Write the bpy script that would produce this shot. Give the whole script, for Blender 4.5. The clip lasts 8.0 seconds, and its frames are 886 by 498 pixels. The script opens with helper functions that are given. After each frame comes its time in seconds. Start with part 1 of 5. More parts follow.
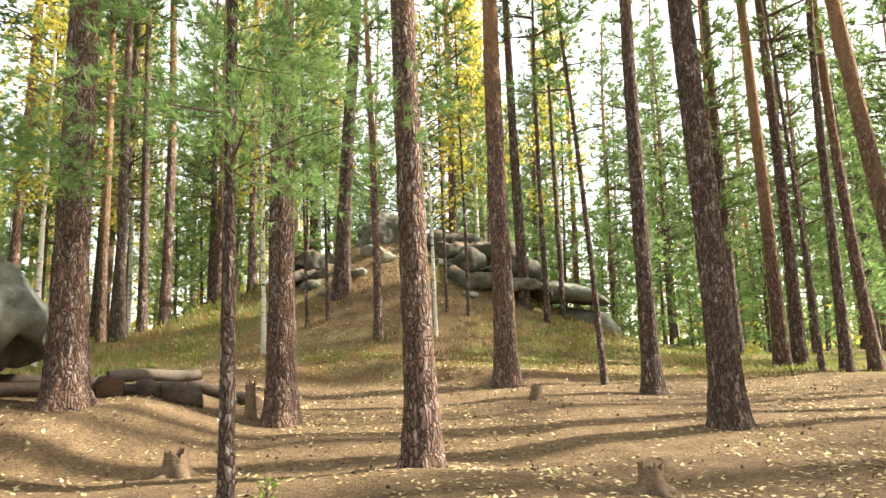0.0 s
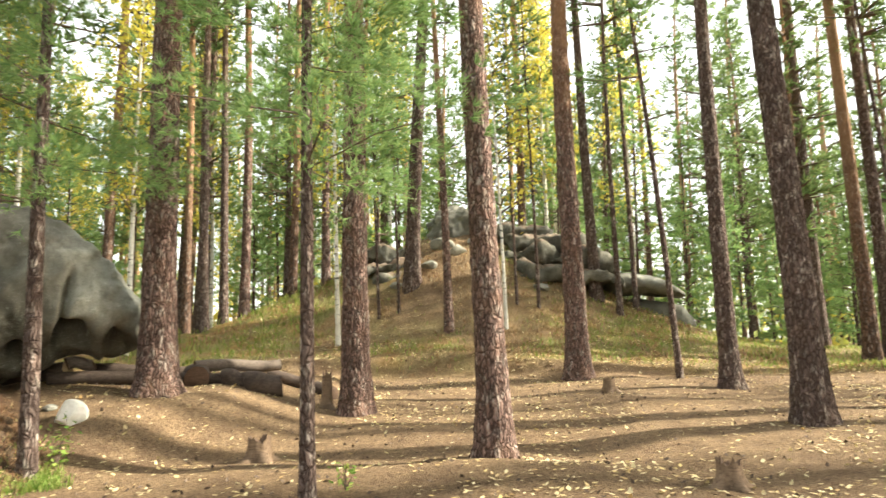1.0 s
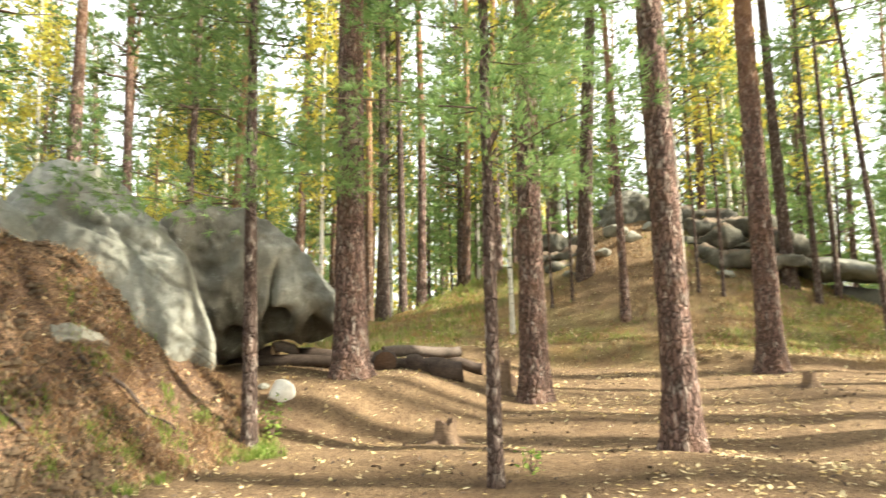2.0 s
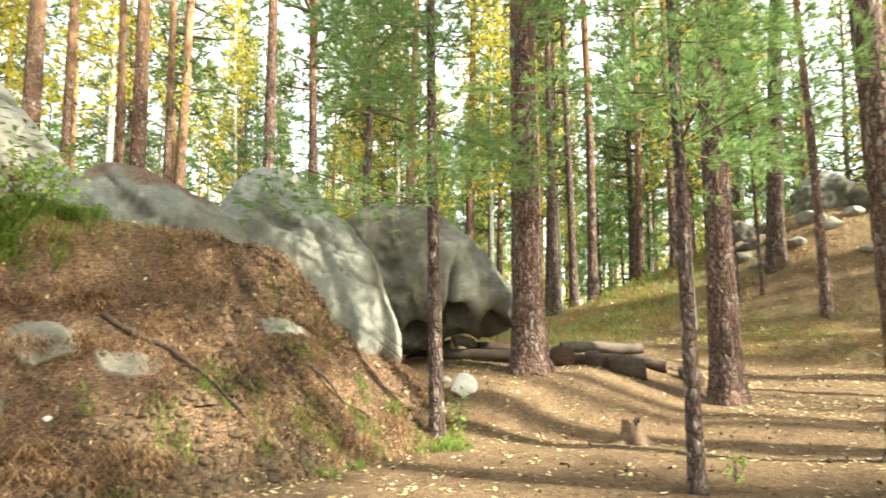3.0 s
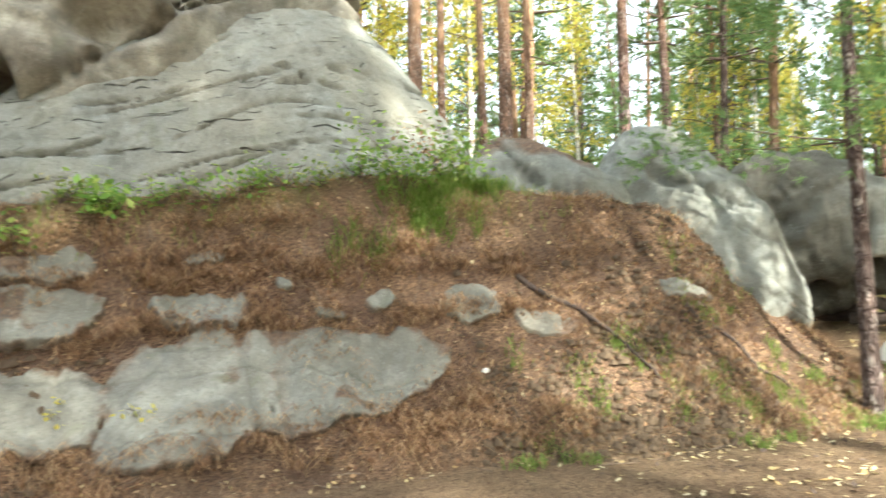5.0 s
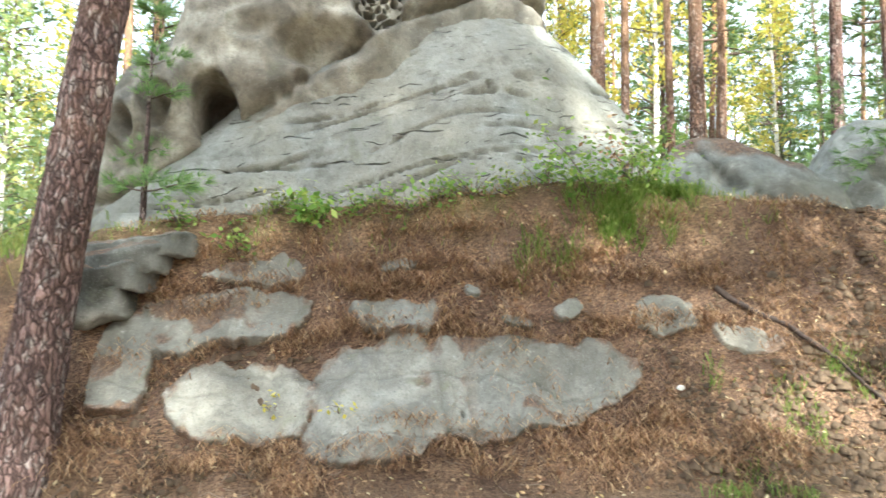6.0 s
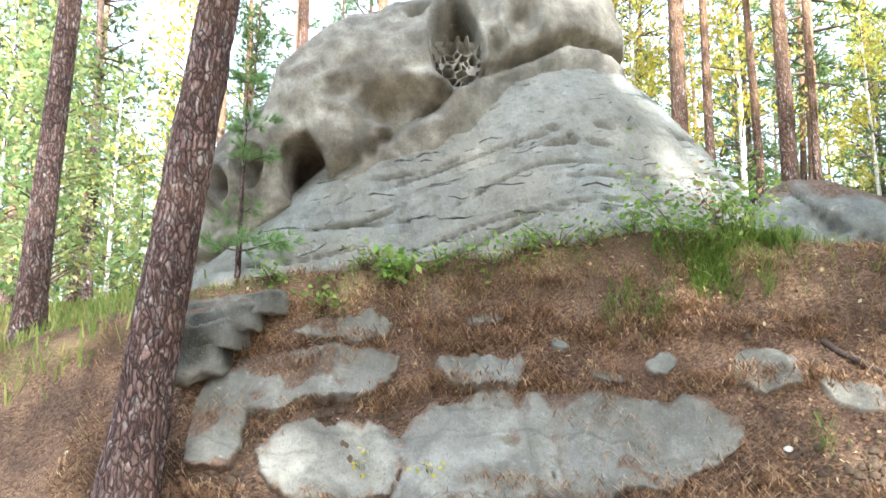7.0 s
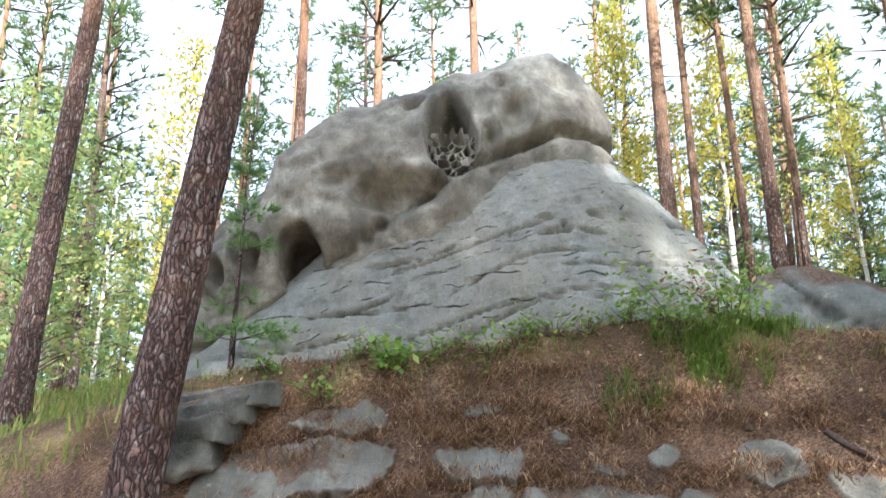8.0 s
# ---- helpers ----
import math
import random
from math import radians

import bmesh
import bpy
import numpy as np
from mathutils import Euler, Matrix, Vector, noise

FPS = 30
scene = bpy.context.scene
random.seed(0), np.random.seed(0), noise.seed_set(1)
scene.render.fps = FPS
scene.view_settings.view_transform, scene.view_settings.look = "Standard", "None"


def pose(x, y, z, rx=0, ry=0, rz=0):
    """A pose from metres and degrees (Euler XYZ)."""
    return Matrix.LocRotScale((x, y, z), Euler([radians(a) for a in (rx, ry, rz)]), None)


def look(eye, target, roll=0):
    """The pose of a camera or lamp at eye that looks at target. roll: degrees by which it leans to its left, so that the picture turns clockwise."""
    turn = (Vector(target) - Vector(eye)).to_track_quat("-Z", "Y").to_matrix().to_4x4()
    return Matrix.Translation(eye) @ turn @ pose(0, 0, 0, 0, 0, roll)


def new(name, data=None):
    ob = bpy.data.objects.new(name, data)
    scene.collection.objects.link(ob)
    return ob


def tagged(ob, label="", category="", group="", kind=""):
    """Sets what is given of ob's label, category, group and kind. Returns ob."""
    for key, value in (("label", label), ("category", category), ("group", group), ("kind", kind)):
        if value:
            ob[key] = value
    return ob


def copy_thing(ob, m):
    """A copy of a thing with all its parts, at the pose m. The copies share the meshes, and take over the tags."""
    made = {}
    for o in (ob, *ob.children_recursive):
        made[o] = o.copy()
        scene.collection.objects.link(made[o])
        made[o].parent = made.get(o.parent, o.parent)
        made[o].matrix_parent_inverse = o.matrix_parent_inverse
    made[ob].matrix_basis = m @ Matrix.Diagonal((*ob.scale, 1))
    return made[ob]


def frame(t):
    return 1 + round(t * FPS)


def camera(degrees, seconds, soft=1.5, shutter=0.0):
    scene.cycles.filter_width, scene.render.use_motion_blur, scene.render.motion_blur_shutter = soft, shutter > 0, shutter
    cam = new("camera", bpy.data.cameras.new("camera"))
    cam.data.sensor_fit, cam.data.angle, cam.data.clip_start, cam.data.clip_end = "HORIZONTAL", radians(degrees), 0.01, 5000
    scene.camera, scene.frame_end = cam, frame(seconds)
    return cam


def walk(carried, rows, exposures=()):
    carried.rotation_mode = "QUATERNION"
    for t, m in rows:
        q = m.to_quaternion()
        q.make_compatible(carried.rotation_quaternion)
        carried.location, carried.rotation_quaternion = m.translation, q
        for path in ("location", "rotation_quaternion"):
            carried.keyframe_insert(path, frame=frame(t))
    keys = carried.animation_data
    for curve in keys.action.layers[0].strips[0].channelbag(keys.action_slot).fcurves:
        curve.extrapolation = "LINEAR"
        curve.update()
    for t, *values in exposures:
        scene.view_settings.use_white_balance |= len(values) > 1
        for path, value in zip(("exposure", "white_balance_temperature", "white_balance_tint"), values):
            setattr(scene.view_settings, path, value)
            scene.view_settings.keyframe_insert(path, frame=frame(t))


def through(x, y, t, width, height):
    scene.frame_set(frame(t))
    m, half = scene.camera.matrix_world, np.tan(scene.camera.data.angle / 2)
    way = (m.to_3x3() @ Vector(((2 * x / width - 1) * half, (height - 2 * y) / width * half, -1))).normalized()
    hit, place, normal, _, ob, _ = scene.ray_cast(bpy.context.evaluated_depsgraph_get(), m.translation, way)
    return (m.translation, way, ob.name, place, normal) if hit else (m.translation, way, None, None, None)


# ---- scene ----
cam = camera(66.5, 8.0, soft=1.4, shutter=0.4)
PATH = [
    (0, -0.000, 0.000, 1.600, 98.48, 1.36, -0.21),
    (0.5, -0.002, -0.030, 1.595, 98.53, 1.34, 2.12),
    (1, -0.017, -0.079, 1.598, 97.96, 1.13, 5.63),
    (1.5, -0.066, -0.139, 1.612, 97.42, 0.81, 11.63),
    (2, -0.116, -0.193, 1.591, 97.24, 0.57, 19.80),
    (2.2, -0.135, -0.192, 1.589, 96.93, 0.45, 22.75),
    (3.3, -0.404, -0.260, 1.610, 96.89, 0.16, 36.43),
    (3.5, -0.451, -0.274, 1.601, 96.82, 0.27, 37.89),
    (4, -0.633, -0.364, 1.572, 96.38, 0.18, 43.13),
    (4.5, -0.810, -0.532, 1.557, 94.85, 0.29, 51.68),
    (5, -0.920, -0.673, 1.548, 94.19, 0.51, 60.96),
    (5.2, -0.934, -0.715, 1.574, 94.02, 0.61, 64.46),
    (6.3, -0.983, -0.809, 1.658, 94.52, -1.13, 78.51),
    (6.5, -0.983, -0.830, 1.686, 95.13, -0.85, 79.96),
    (7, -0.975, -0.845, 1.739, 97.70, -0.50, 82.32),
    (7.5, -0.959, -0.867, 1.798, 100.95, -0.34, 82.54),
    (8, -0.956, -0.907, 1.816, 104.56, -0.17, 81.62),
]
walk(cam, [(t, pose(*p)) for t, *p in PATH],
     [(0, 1.62, 6950, 5), (1, 1.72, 7000, 5), (2, 1.84, 7050, 5), (3.5, 1.96, 6850, 1), (5, 2.04, 6150, 3), (6.5, 2.18, 5650, 7), (7.2, 2.04, 5500, 10), (8, 1.52, 5400, 12)])

# ---- light ----
SUN_AZ, SUN_EL = 80.0, 34.0     # degrees from +y towards +x, and above the horizon
world = bpy.data.worlds.new("world")
scene.world = world
world.use_nodes = True
_n = world.node_tree.nodes
_sky = _n.new("ShaderNodeTexSky")
_sky.sky_type, _sky.sun_disc = "NISHITA", False
_sky.sun_elevation, _sky.sun_rotation = radians(SUN_EL), radians(SUN_AZ)
_sky.dust_density = 3.0
_haze = _n.new("ShaderNodeMix")     # thin bright autumn haze over the blue
_haze.data_type = "RGBA"
_haze.inputs[0].default_value, _haze.inputs[7].default_value = 0.55, (6.4, 6.4, 6.2, 1)
world.node_tree.links.new(_sky.outputs[0], _haze.inputs[6])
world.node_tree.links.new(_haze.outputs[2], _n["Background"].inputs[0])
_n["Background"].inputs[1].default_value = 0.15
sun = new("sun", bpy.data.lights.new("sun", "SUN"))
sun.data.energy, sun.data.angle, sun.data.color = 5.0, radians(1.2), (1.0, 0.93, 0.80)
sun.matrix_world = look((0, 0, 0), (-math.sin(radians(SUN_AZ)) * math.cos(radians(SUN_EL)), -math.cos(radians(SUN_AZ)) * math.cos(radians(SUN_EL)), -math.sin(radians(SUN_EL))))
sun.location = (30, 10, 40)


# ---- numeric noise ----
def _hash(ix, iy, iz, seed):
    h = (ix * 374761393 + iy * 668265263 + iz * 2147483647 + seed * 974634777) & 0xFFFFFFFF
    h = ((h ^ (h >> 13)) * 1274126177) & 0xFFFFFFFF
    h = ((h ^ (h >> 16)) * 2246822519) & 0xFFFFFFFF
    return ((h ^ (h >> 15)) & 0xFFFFFF) / 0xFFFFFF


def vnoise(x, y, z=0.0, seed=0):
    """Smooth value noise from -1 to 1 over arrays."""
    x, y, z = np.broadcast_arrays(np.asarray(x, float), np.asarray(y, float), np.asarray(z, float))
    ix, iy, iz = np.floor(x).astype(np.int64), np.floor(y).astype(np.int64), np.floor(z).astype(np.int64)
    fx, fy, fz = x - ix, y - iy, z - iz
    fx, fy, fz = (q * q * (3 - 2 * q) for q in (fx, fy, fz))
    out = 0
    for dx in (0, 1):
        for dy in (0, 1):
            for dz in (0, 1):
                w = (fx if dx else 1 - fx) * (fy if dy else 1 - fy) * (fz if dz else 1 - fz)
                out = out + w * _hash(ix + dx, iy + dy, iz + dz, seed)
    return out * 2 - 1


def fbm(x, y, z=0.0, octaves=4, seed=0):
    out, amp = 0, 1.0
    for k in range(octaves):
        out = out + amp * vnoise(x * 2 ** k + 17.3 * k, y * 2 ** k - 9.1 * k, z * 2 ** k + 4.7 * k, seed + k)
        amp *= 0.5
    return out


def ss(a, b, v):
    q = np.clip((np.asarray(v, float) - a) / (b - a), 0, 1)
    return q * q * (3 - 2 * q)


# ---- materials ----
class Nodes:
    """Small helper to write node trees briefly."""
    def __init__(self, name):
        self.m = bpy.data.materials.new(name)
        self.m.use_nodes = True
        self.t = self.m.node_tree
        self.b = self.t.nodes["Principled BSDF"]
        self.out = self.t.nodes["Material Output"]
        self.co = self.t.nodes.new("ShaderNodeTexCoord").outputs["Object"]

    def node(self, kind, **kw):
        n = self.t.nodes.new(kind)
        for k, v in kw.items():
            n.inputs[k].default_value = v
        return n

    def link(self, a, b):
        self.t.links.new(a, b)

    def mapped(self, scale=(1, 1, 1), rot=(0, 0, 0)):
        n = self.node("ShaderNodeMapping", Scale=scale, Rotation=rot)
        self.link(self.co, n.inputs["Vector"])
        return n.outputs[0]

    def noise(self, scale, detail=6, rough=0.6, vec=None, dist=0.0):
        n = self.node("ShaderNodeTexNoise", Scale=scale, Detail=detail, Roughness=rough, Distortion=dist)
        self.link(vec or self.co, n.inputs["Vector"])
        return n.outputs["Fac"]

    def voronoi(self, scale, vec=None, feature="F1", rand=1.0):
        n = self.node("ShaderNodeTexVoronoi", Scale=scale, Randomness=rand)
        n.feature = feature
        self.link(vec or self.co, n.inputs["Vector"])
        return n.outputs["Distance"]

    def ramp(self, fac, *stops):
        n = self.t.nodes.new("ShaderNodeValToRGB")
        e = n.color_ramp.elements
        while len(e) < len(stops):
            e.new(0.5)
        for el, (p, c) in zip(e, stops):
            el.position = p
            el.color = (*c, 1) if isinstance(c, tuple) else (c, c, c, 1)
        self.link(fac, n.inputs[0])
        return n.outputs[0]

    def mix(self, fac, a, b, mode="MIX"):
        n = self.t.nodes.new("ShaderNodeMix")
        n.data_type, n.blend_type = "RGBA", mode
        for sock, v in ((n.inputs[0], fac), (n.inputs[6], a), (n.inputs[7], b)):
            if isinstance(v, (int, float)):
                sock.default_value = v
            elif isinstance(v, tuple):
                sock.default_value = (*v, 1)
            else:
                self.link(v, sock)
        return n.outputs[2]

    def attr(self, name):
        n = self.t.nodes.new("ShaderNodeAttribute")
        n.attribute_name = name
        return n.outputs["Fac"]

    def bump(self, height, strength=0.5, dist=0.02, normal=None):
        n = self.node("ShaderNodeBump", Strength=strength, Distance=dist)
        self.link(height, n.inputs["Height"])
        if normal:
            self.link(normal, n.inputs["Normal"])
        return n.outputs[0]

    def done(self, colour, rough=0.9, normal=None, spec=0.3):
        if isinstance(colour, tuple):
            self.b.inputs["Base Color"].default_value = (*colour, 1)
        else:
            self.link(colour, self.b.inputs["Base Color"])
        if isinstance(rough, (int, float)):
            self.b.inputs["Roughness"].default_value = rough
        else:
            self.link(rough, self.b.inputs["Roughness"])
        self.b.inputs["Specular IOR Level"].default_value = spec
        if normal:
            self.link(normal, self.b.inputs["Normal"])
        return self.m


def island(n):
    g = n.t.nodes.new("ShaderNodeNewGeometry")
    return g.outputs["Random Per Island"]


def ground_material():
    n = Nodes("forest_floor")
    big, mid, fine = n.noise(0.5, 4), n.noise(3.0, 6, 0.65), n.noise(38, 5, 0.75)
    soil = n.ramp(mid, (0.30, (0.125, 0.074, 0.045)), (0.5, (0.255, 0.160, 0.095)), (0.72, (0.40, 0.275, 0.165)))
    soil = n.mix(n.ramp(fine, (0.35, 0.0), (0.75, 0.75)), soil, (0.43, 0.32, 0.195))
    soil = n.mix(n.ramp(n.noise(80, 3, 0.8), (0.36, 0.8), (0.5, 0.0)), soil, (0.075, 0.045, 0.028))
    soil = n.mix(n.ramp(n.noise(20, 7, 0.85), (0.42, 0.8), (0.50, 0.0)), soil, (0.085, 0.052, 0.034))
    soil = n.mix(n.ramp(n.noise(1.1, 5, 0.7), (0.50, 0.0), (0.66, 0.55)), soil, (0.125, 0.078, 0.05))
    needles = n.noise(1.0, 4, 0.7, n.mapped((90, 14, 40), (0.3, 0.2, 0.8)))
    duff = n.mix(n.ramp(needles, (0.42, 0.0), (0.58, 1.0)), (0.125, 0.076, 0.054), (0.44, 0.275, 0.165))
    duff = n.mix(n.ramp(n.noise(22, 7, 0.85), (0.42, 0.7), (0.50, 0.0)), duff, (0.070, 0.043, 0.033))
    duff = n.mix(n.ramp(n.noise(34, 5, 0.8), (0.55, 0.0), (0.62, 0.7)), duff, (0.44, 0.30, 0.18))
    duff = n.mix(n.ramp(n.noise(2.2, 5), (0.42, 0.0), (0.62, 0.65)), duff, (0.105, 0.066, 0.052))
    col = n.mix(n.attr("duff"), soil, duff)
    green = n.mix(fine, (0.11, 0.125, 0.035), (0.26, 0.27, 0.08))
    green = n.mix(n.ramp(n.noise(1.3, 4), (0.42, 0.0), (0.6, 0.8)), green, (0.30, 0.17, 0.06))
    gm = n.t.nodes.new("ShaderNodeMath")
    gm.operation = "MULTIPLY"
    n.link(n.attr("grass"), gm.inputs[0])
    n.link(n.ramp(mid, (0.3, 0.35), (0.6, 1.0)), gm.inputs[1])
    col = n.mix(gm.outputs[0], col, green)
    grit = n.noise(150, 3, 0.8)
    col = n.mix(n.ramp(n.noise(48, 5, 0.8), (0.40, 0.7), (0.48, 0.0)), col, (0.06, 0.04, 0.028))
    col = n.mix(n.ramp(n.noise(60, 2, 0.6), (0.64, 0.0), (0.70, 0.6)), col, (0.52, 0.42, 0.27))
    bmp = n.bump(grit, 0.5, 0.012, n.bump(fine, 0.9, 0.03, n.bump(n.noise(9, 7, 0.75), 0.8, 0.06)))
    return n.done(col, 0.95, bmp, 0.15)


def rock_material(name="sandstone", tilt=0.15, bedded=False):
    """Grey-green weathered sandstone with lichen, dark streaks and pits."""
    n = Nodes(name)
    big, mid, fine = n.noise(0.7, 5, 0.6), n.noise(4.5, 7, 0.65), n.noise(45, 5, 0.7)
    base = n.ramp(mid, (0.28, (0.215, 0.222, 0.203)), (0.55, (0.300, 0.308, 0.282)), (0.8, (0.385, 0.392, 0.36)))
    base = n.mix(n.ramp(big, (0.42, 0.0), (0.62, 0.7)), base, (0.26, 0.245, 0.195))
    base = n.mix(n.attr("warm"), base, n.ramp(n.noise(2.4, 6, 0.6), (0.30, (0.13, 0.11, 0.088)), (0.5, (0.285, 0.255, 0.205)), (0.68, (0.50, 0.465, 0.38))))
    strat = n.noise(1.0, 5, 0.6, n.mapped((0.9, 0.9, 9.0), (tilt, 0, 0)))
    base = n.mix(n.ramp(strat, (0.3, 0.3), (0.42, 0.0)), base, (0.17, 0.175, 0.15))
    # dark joints and stains, and shade put into the colour of some boulders
    base = n.mix(n.attr("crack_shade"), base, (0.045, 0.045, 0.035))
    base = n.mix(n.attr("soil"), base, n.ramp(n.noise(26, 7, 0.85), (0.38, (0.06, 0.038, 0.028)), (0.52, (0.17, 0.10, 0.065)), (0.66, (0.36, 0.24, 0.14))))
    base = n.mix(n.ramp(n.noise(9, 6, 0.75), (0.60, 0.0), (0.72, 0.65)), base, (0.50, 0.52, 0.46))
    base = n.mix(n.ramp(n.noise(1.9, 6, 0.7, dist=0.6), (0.54, 0.0), (0.68, 0.6)), base, (0.115, 0.105, 0.085))
    base = n.mix(n.ramp(fine, (0.36, 0.4), (0.47, 0.0)), base, (0.12, 0.115, 0.10))
    base = n.mix(n.ramp(n.noise(24, 5, 0.8), (0.35, 0.55), (0.42, 0.0)), base, (0.10, 0.098, 0.082))
    base = n.mix(n.ramp(n.noise(70, 3, 0.7), (0.56, 0.0), (0.66, 0.28)), base, (0.54, 0.54, 0.50))
    base = n.mix(n.ramp(n.noise(6.5, 6, 0.75), (0.36, 0.45), (0.47, 0.0)), base, (0.15, 0.145, 0.12))
    base = n.mix(n.ramp(n.noise(3.0, 6, 0.7, dist=0.8), (0.58, 0.0), (0.68, 0.4)), base, (0.19, 0.20, 0.13))
    start = None
    if bedded:
        for size, cut, mask_scale in ((4.2, 0.055, 1.1), (9.0, 0.065, 1.7)):
            sep = n.t.nodes.new("ShaderNodeSeparateXYZ")
            n.link(n.mapped((1, 1, 1), (-0.20, 0, 0)), sep.inputs[0])
            lift = n.t.nodes.new("ShaderNodeMath")
            lift.operation = "MULTIPLY_ADD"
            n.link(n.noise(0.9, 3, 0.5), lift.inputs[0])
            lift.inputs[1].default_value = 0.75
            n.link(sep.outputs[2], lift.inputs[2])
            pp = n.t.nodes.new("ShaderNodeMath")
            pp.operation = "MULTIPLY"
            n.link(lift.outputs[0], pp.inputs[0])
            pp.inputs[1].default_value = size
            fold = n.t.nodes.new("ShaderNodeMath")
            fold.operation = "PINGPONG"
            n.link(pp.outputs[0], fold.inputs[0])
            fold.inputs[1].default_value = 0.5
            line = n.ramp(fold.outputs[0], (cut * 0.35, 1.0), (cut, 0.0))
            brk = n.ramp(n.noise(1.0, 4, 0.6, n.mapped((mask_scale, mask_scale, mask_scale * 5.0), (-0.20, 0, 0))), (0.575, 0.0), (0.62, 1.0))
            both = n.mix(1.0, line, brk, "MULTIPLY")
            base = n.mix(n.mix(1.0, both, (0.85, 0.85, 0.85), "MULTIPLY"), base, (0.05, 0.05, 0.04))
            inv = n.ramp(both, (0.0, 1.0), (1.0, 0.0))
            start = n.bump(inv, 0.9, 0.05, start)
    nrm = n.bump(fine, 0.5, 0.012, n.bump(n.noise(13, 7, 0.75), 0.6, 0.04, n.bump(strat, 0.10, 0.04, start)))
    return n.done(base, 0.92, nrm, 0.2)


def bark_material(name, low_a, low_b, high_a, high_b, change=6.0, span=3.0, pale=(0.52, 0.45, 0.40)):
    """Plated pine bark, grey-brown below and flaking orange above."""
    n = Nodes(name)
    sep = n.t.nodes.new("ShaderNodeSeparateXYZ")
    n.link(n.co, sep.inputs[0])
    warp = n.t.nodes.new("ShaderNodeVectorMath")
    warp.operation = "ADD"
    wn = n.node("ShaderNodeTexNoise", Scale=5.0, Detail=3.0)
    n.link(n.co, wn.inputs["Vector"])
    ws = n.t.nodes.new("ShaderNodeVectorMath")
    ws.operation = "SCALE"
    ws.inputs["Scale"].default_value = 3.0
    n.link(wn.outputs["Color"], ws.inputs[0])
    n.link(n.mapped((23, 23, 6.5), (0.1, 0.05, 0)), warp.inputs[0])
    n.link(ws.outputs[0], warp.inputs[1])
    plates = n.voronoi(1.0, warp.outputs[0], "DISTANCE_TO_EDGE")
    cell = n.node("ShaderNodeTexVoronoi", Scale=1.0)
    n.link(warp.outputs[0], cell.inputs["Vector"])
    tone = n.ramp(cell.outputs["Color"], (0.15, 0.5), (0.85, 1.0))
    grain = n.noise(1.0, 6, 0.7, n.mapped((26, 26, 6)))
    low = n.mix(n.ramp(grain, (0.3, 0.0), (0.7, 1.0)), low_a, low_b)
    low = n.mix(n.ramp(n.noise(1.0, 4, 0.6, n.mapped((14, 14, 6))), (0.52, 0.0), (0.62, 0.85)), low, pale)
    low = n.mix(1.0, low, tone, "MULTIPLY")
    low = n.mix(n.ramp(plates, (0.02, 0.9), (0.20, 0.0)), low, (0.048, 0.030, 0.026))
    low = n.mix(n.ramp(n.noise(1.0, 5, 0.75, n.mapped((45, 45, 16))), (0.38, 0.6), (0.46, 0.0)), low, (0.05, 0.035, 0.03))
    high = n.mix(n.ramp(n.noise(1.0, 5, 0.6, n.mapped((9, 9, 3))), (0.3, 0.0), (0.7, 1.0)), high_a, high_b)
    mr = n.node("ShaderNodeMapRange", **{"From Min": change - span, "From Max": change + span})
    n.link(sep.outputs[2], mr.inputs[0])
    ad = n.t.nodes.new("ShaderNodeMath")
    ad.operation, ad.use_clamp = "MULTIPLY_ADD", True
    n.link(n.noise(2.0, 4), ad.inputs[0])
    ad.inputs[1].default_value = 0.9
    sb = n.t.nodes.new("ShaderNodeMath")
    sb.operation = "SUBTRACT"
    n.link(mr.outputs[0], sb.inputs[0])
    sb.inputs[1].default_value = 0.45
    n.link(sb.outputs[0], ad.inputs[2])
    col = n.mix(ad.outputs[0], low, high)
    nrm = n.bump(n.ramp(plates, (0.0, 0.0), (0.3, 1.0)), 0.9, 0.025, n.bump(grain, 0.9, 0.025))
    return n.done(col, 0.93, nrm, 0.15)


def birch_material():
    n = Nodes("birch_bark")
    marks = n.noise(1.0, 4, 0.7, n.mapped((4, 4, 16)))
    col = n.mix(n.ramp(marks, (0.56, 0.0), (0.63, 1.0)), n.ramp(n.noise(3, 4), (0.3, (0.55, 0.52, 0.46)), (0.7, (0.78, 0.76, 0.70))), (0.05, 0.045, 0.04))
    return n.done(col, 0.8, n.bump(marks, 0.4, 0.01))


def leaf_material(name, a, b, c, through=0.4):
    """Thin foliage: each leaf or needle spray takes its own shade; light shines through."""
    n = Nodes(name)
    col = n.ramp(island(n), (0.0, a), (0.5, b), (1.0, c))
    n.done(col, 0.6, None, 0.25)
    tr = n.t.nodes.new("ShaderNodeBsdfTranslucent")
    n.link(col, tr.inputs[0])
    mx = n.t.nodes.new("ShaderNodeMixShader")
    mx.inputs[0].default_value = through
    n.link(n.b.outputs[0], mx.inputs[1])
    n.link(tr.outputs[0], mx.inputs[2])
    n.link(mx.outputs[0], n.out.inputs[0])
    return n.m


def wood_material(name, a, b, ring=False):
    n = Nodes(name)
    g = n.noise(1.0, 6, 0.7, n.mapped((3, 40, 40)))
    col = n.mix(n.ramp(g, (0.3, 0.0), (0.7, 1.0)), a, b)
    col = n.mix(n.ramp(n.noise(2.5, 5), (0.5, 0.0), (0.7, 0.7)), col, tuple(q * 0.35 for q in a))
    return n.done(col, 0.9, n.bump(g, 0.6, 0.015), 0.2)


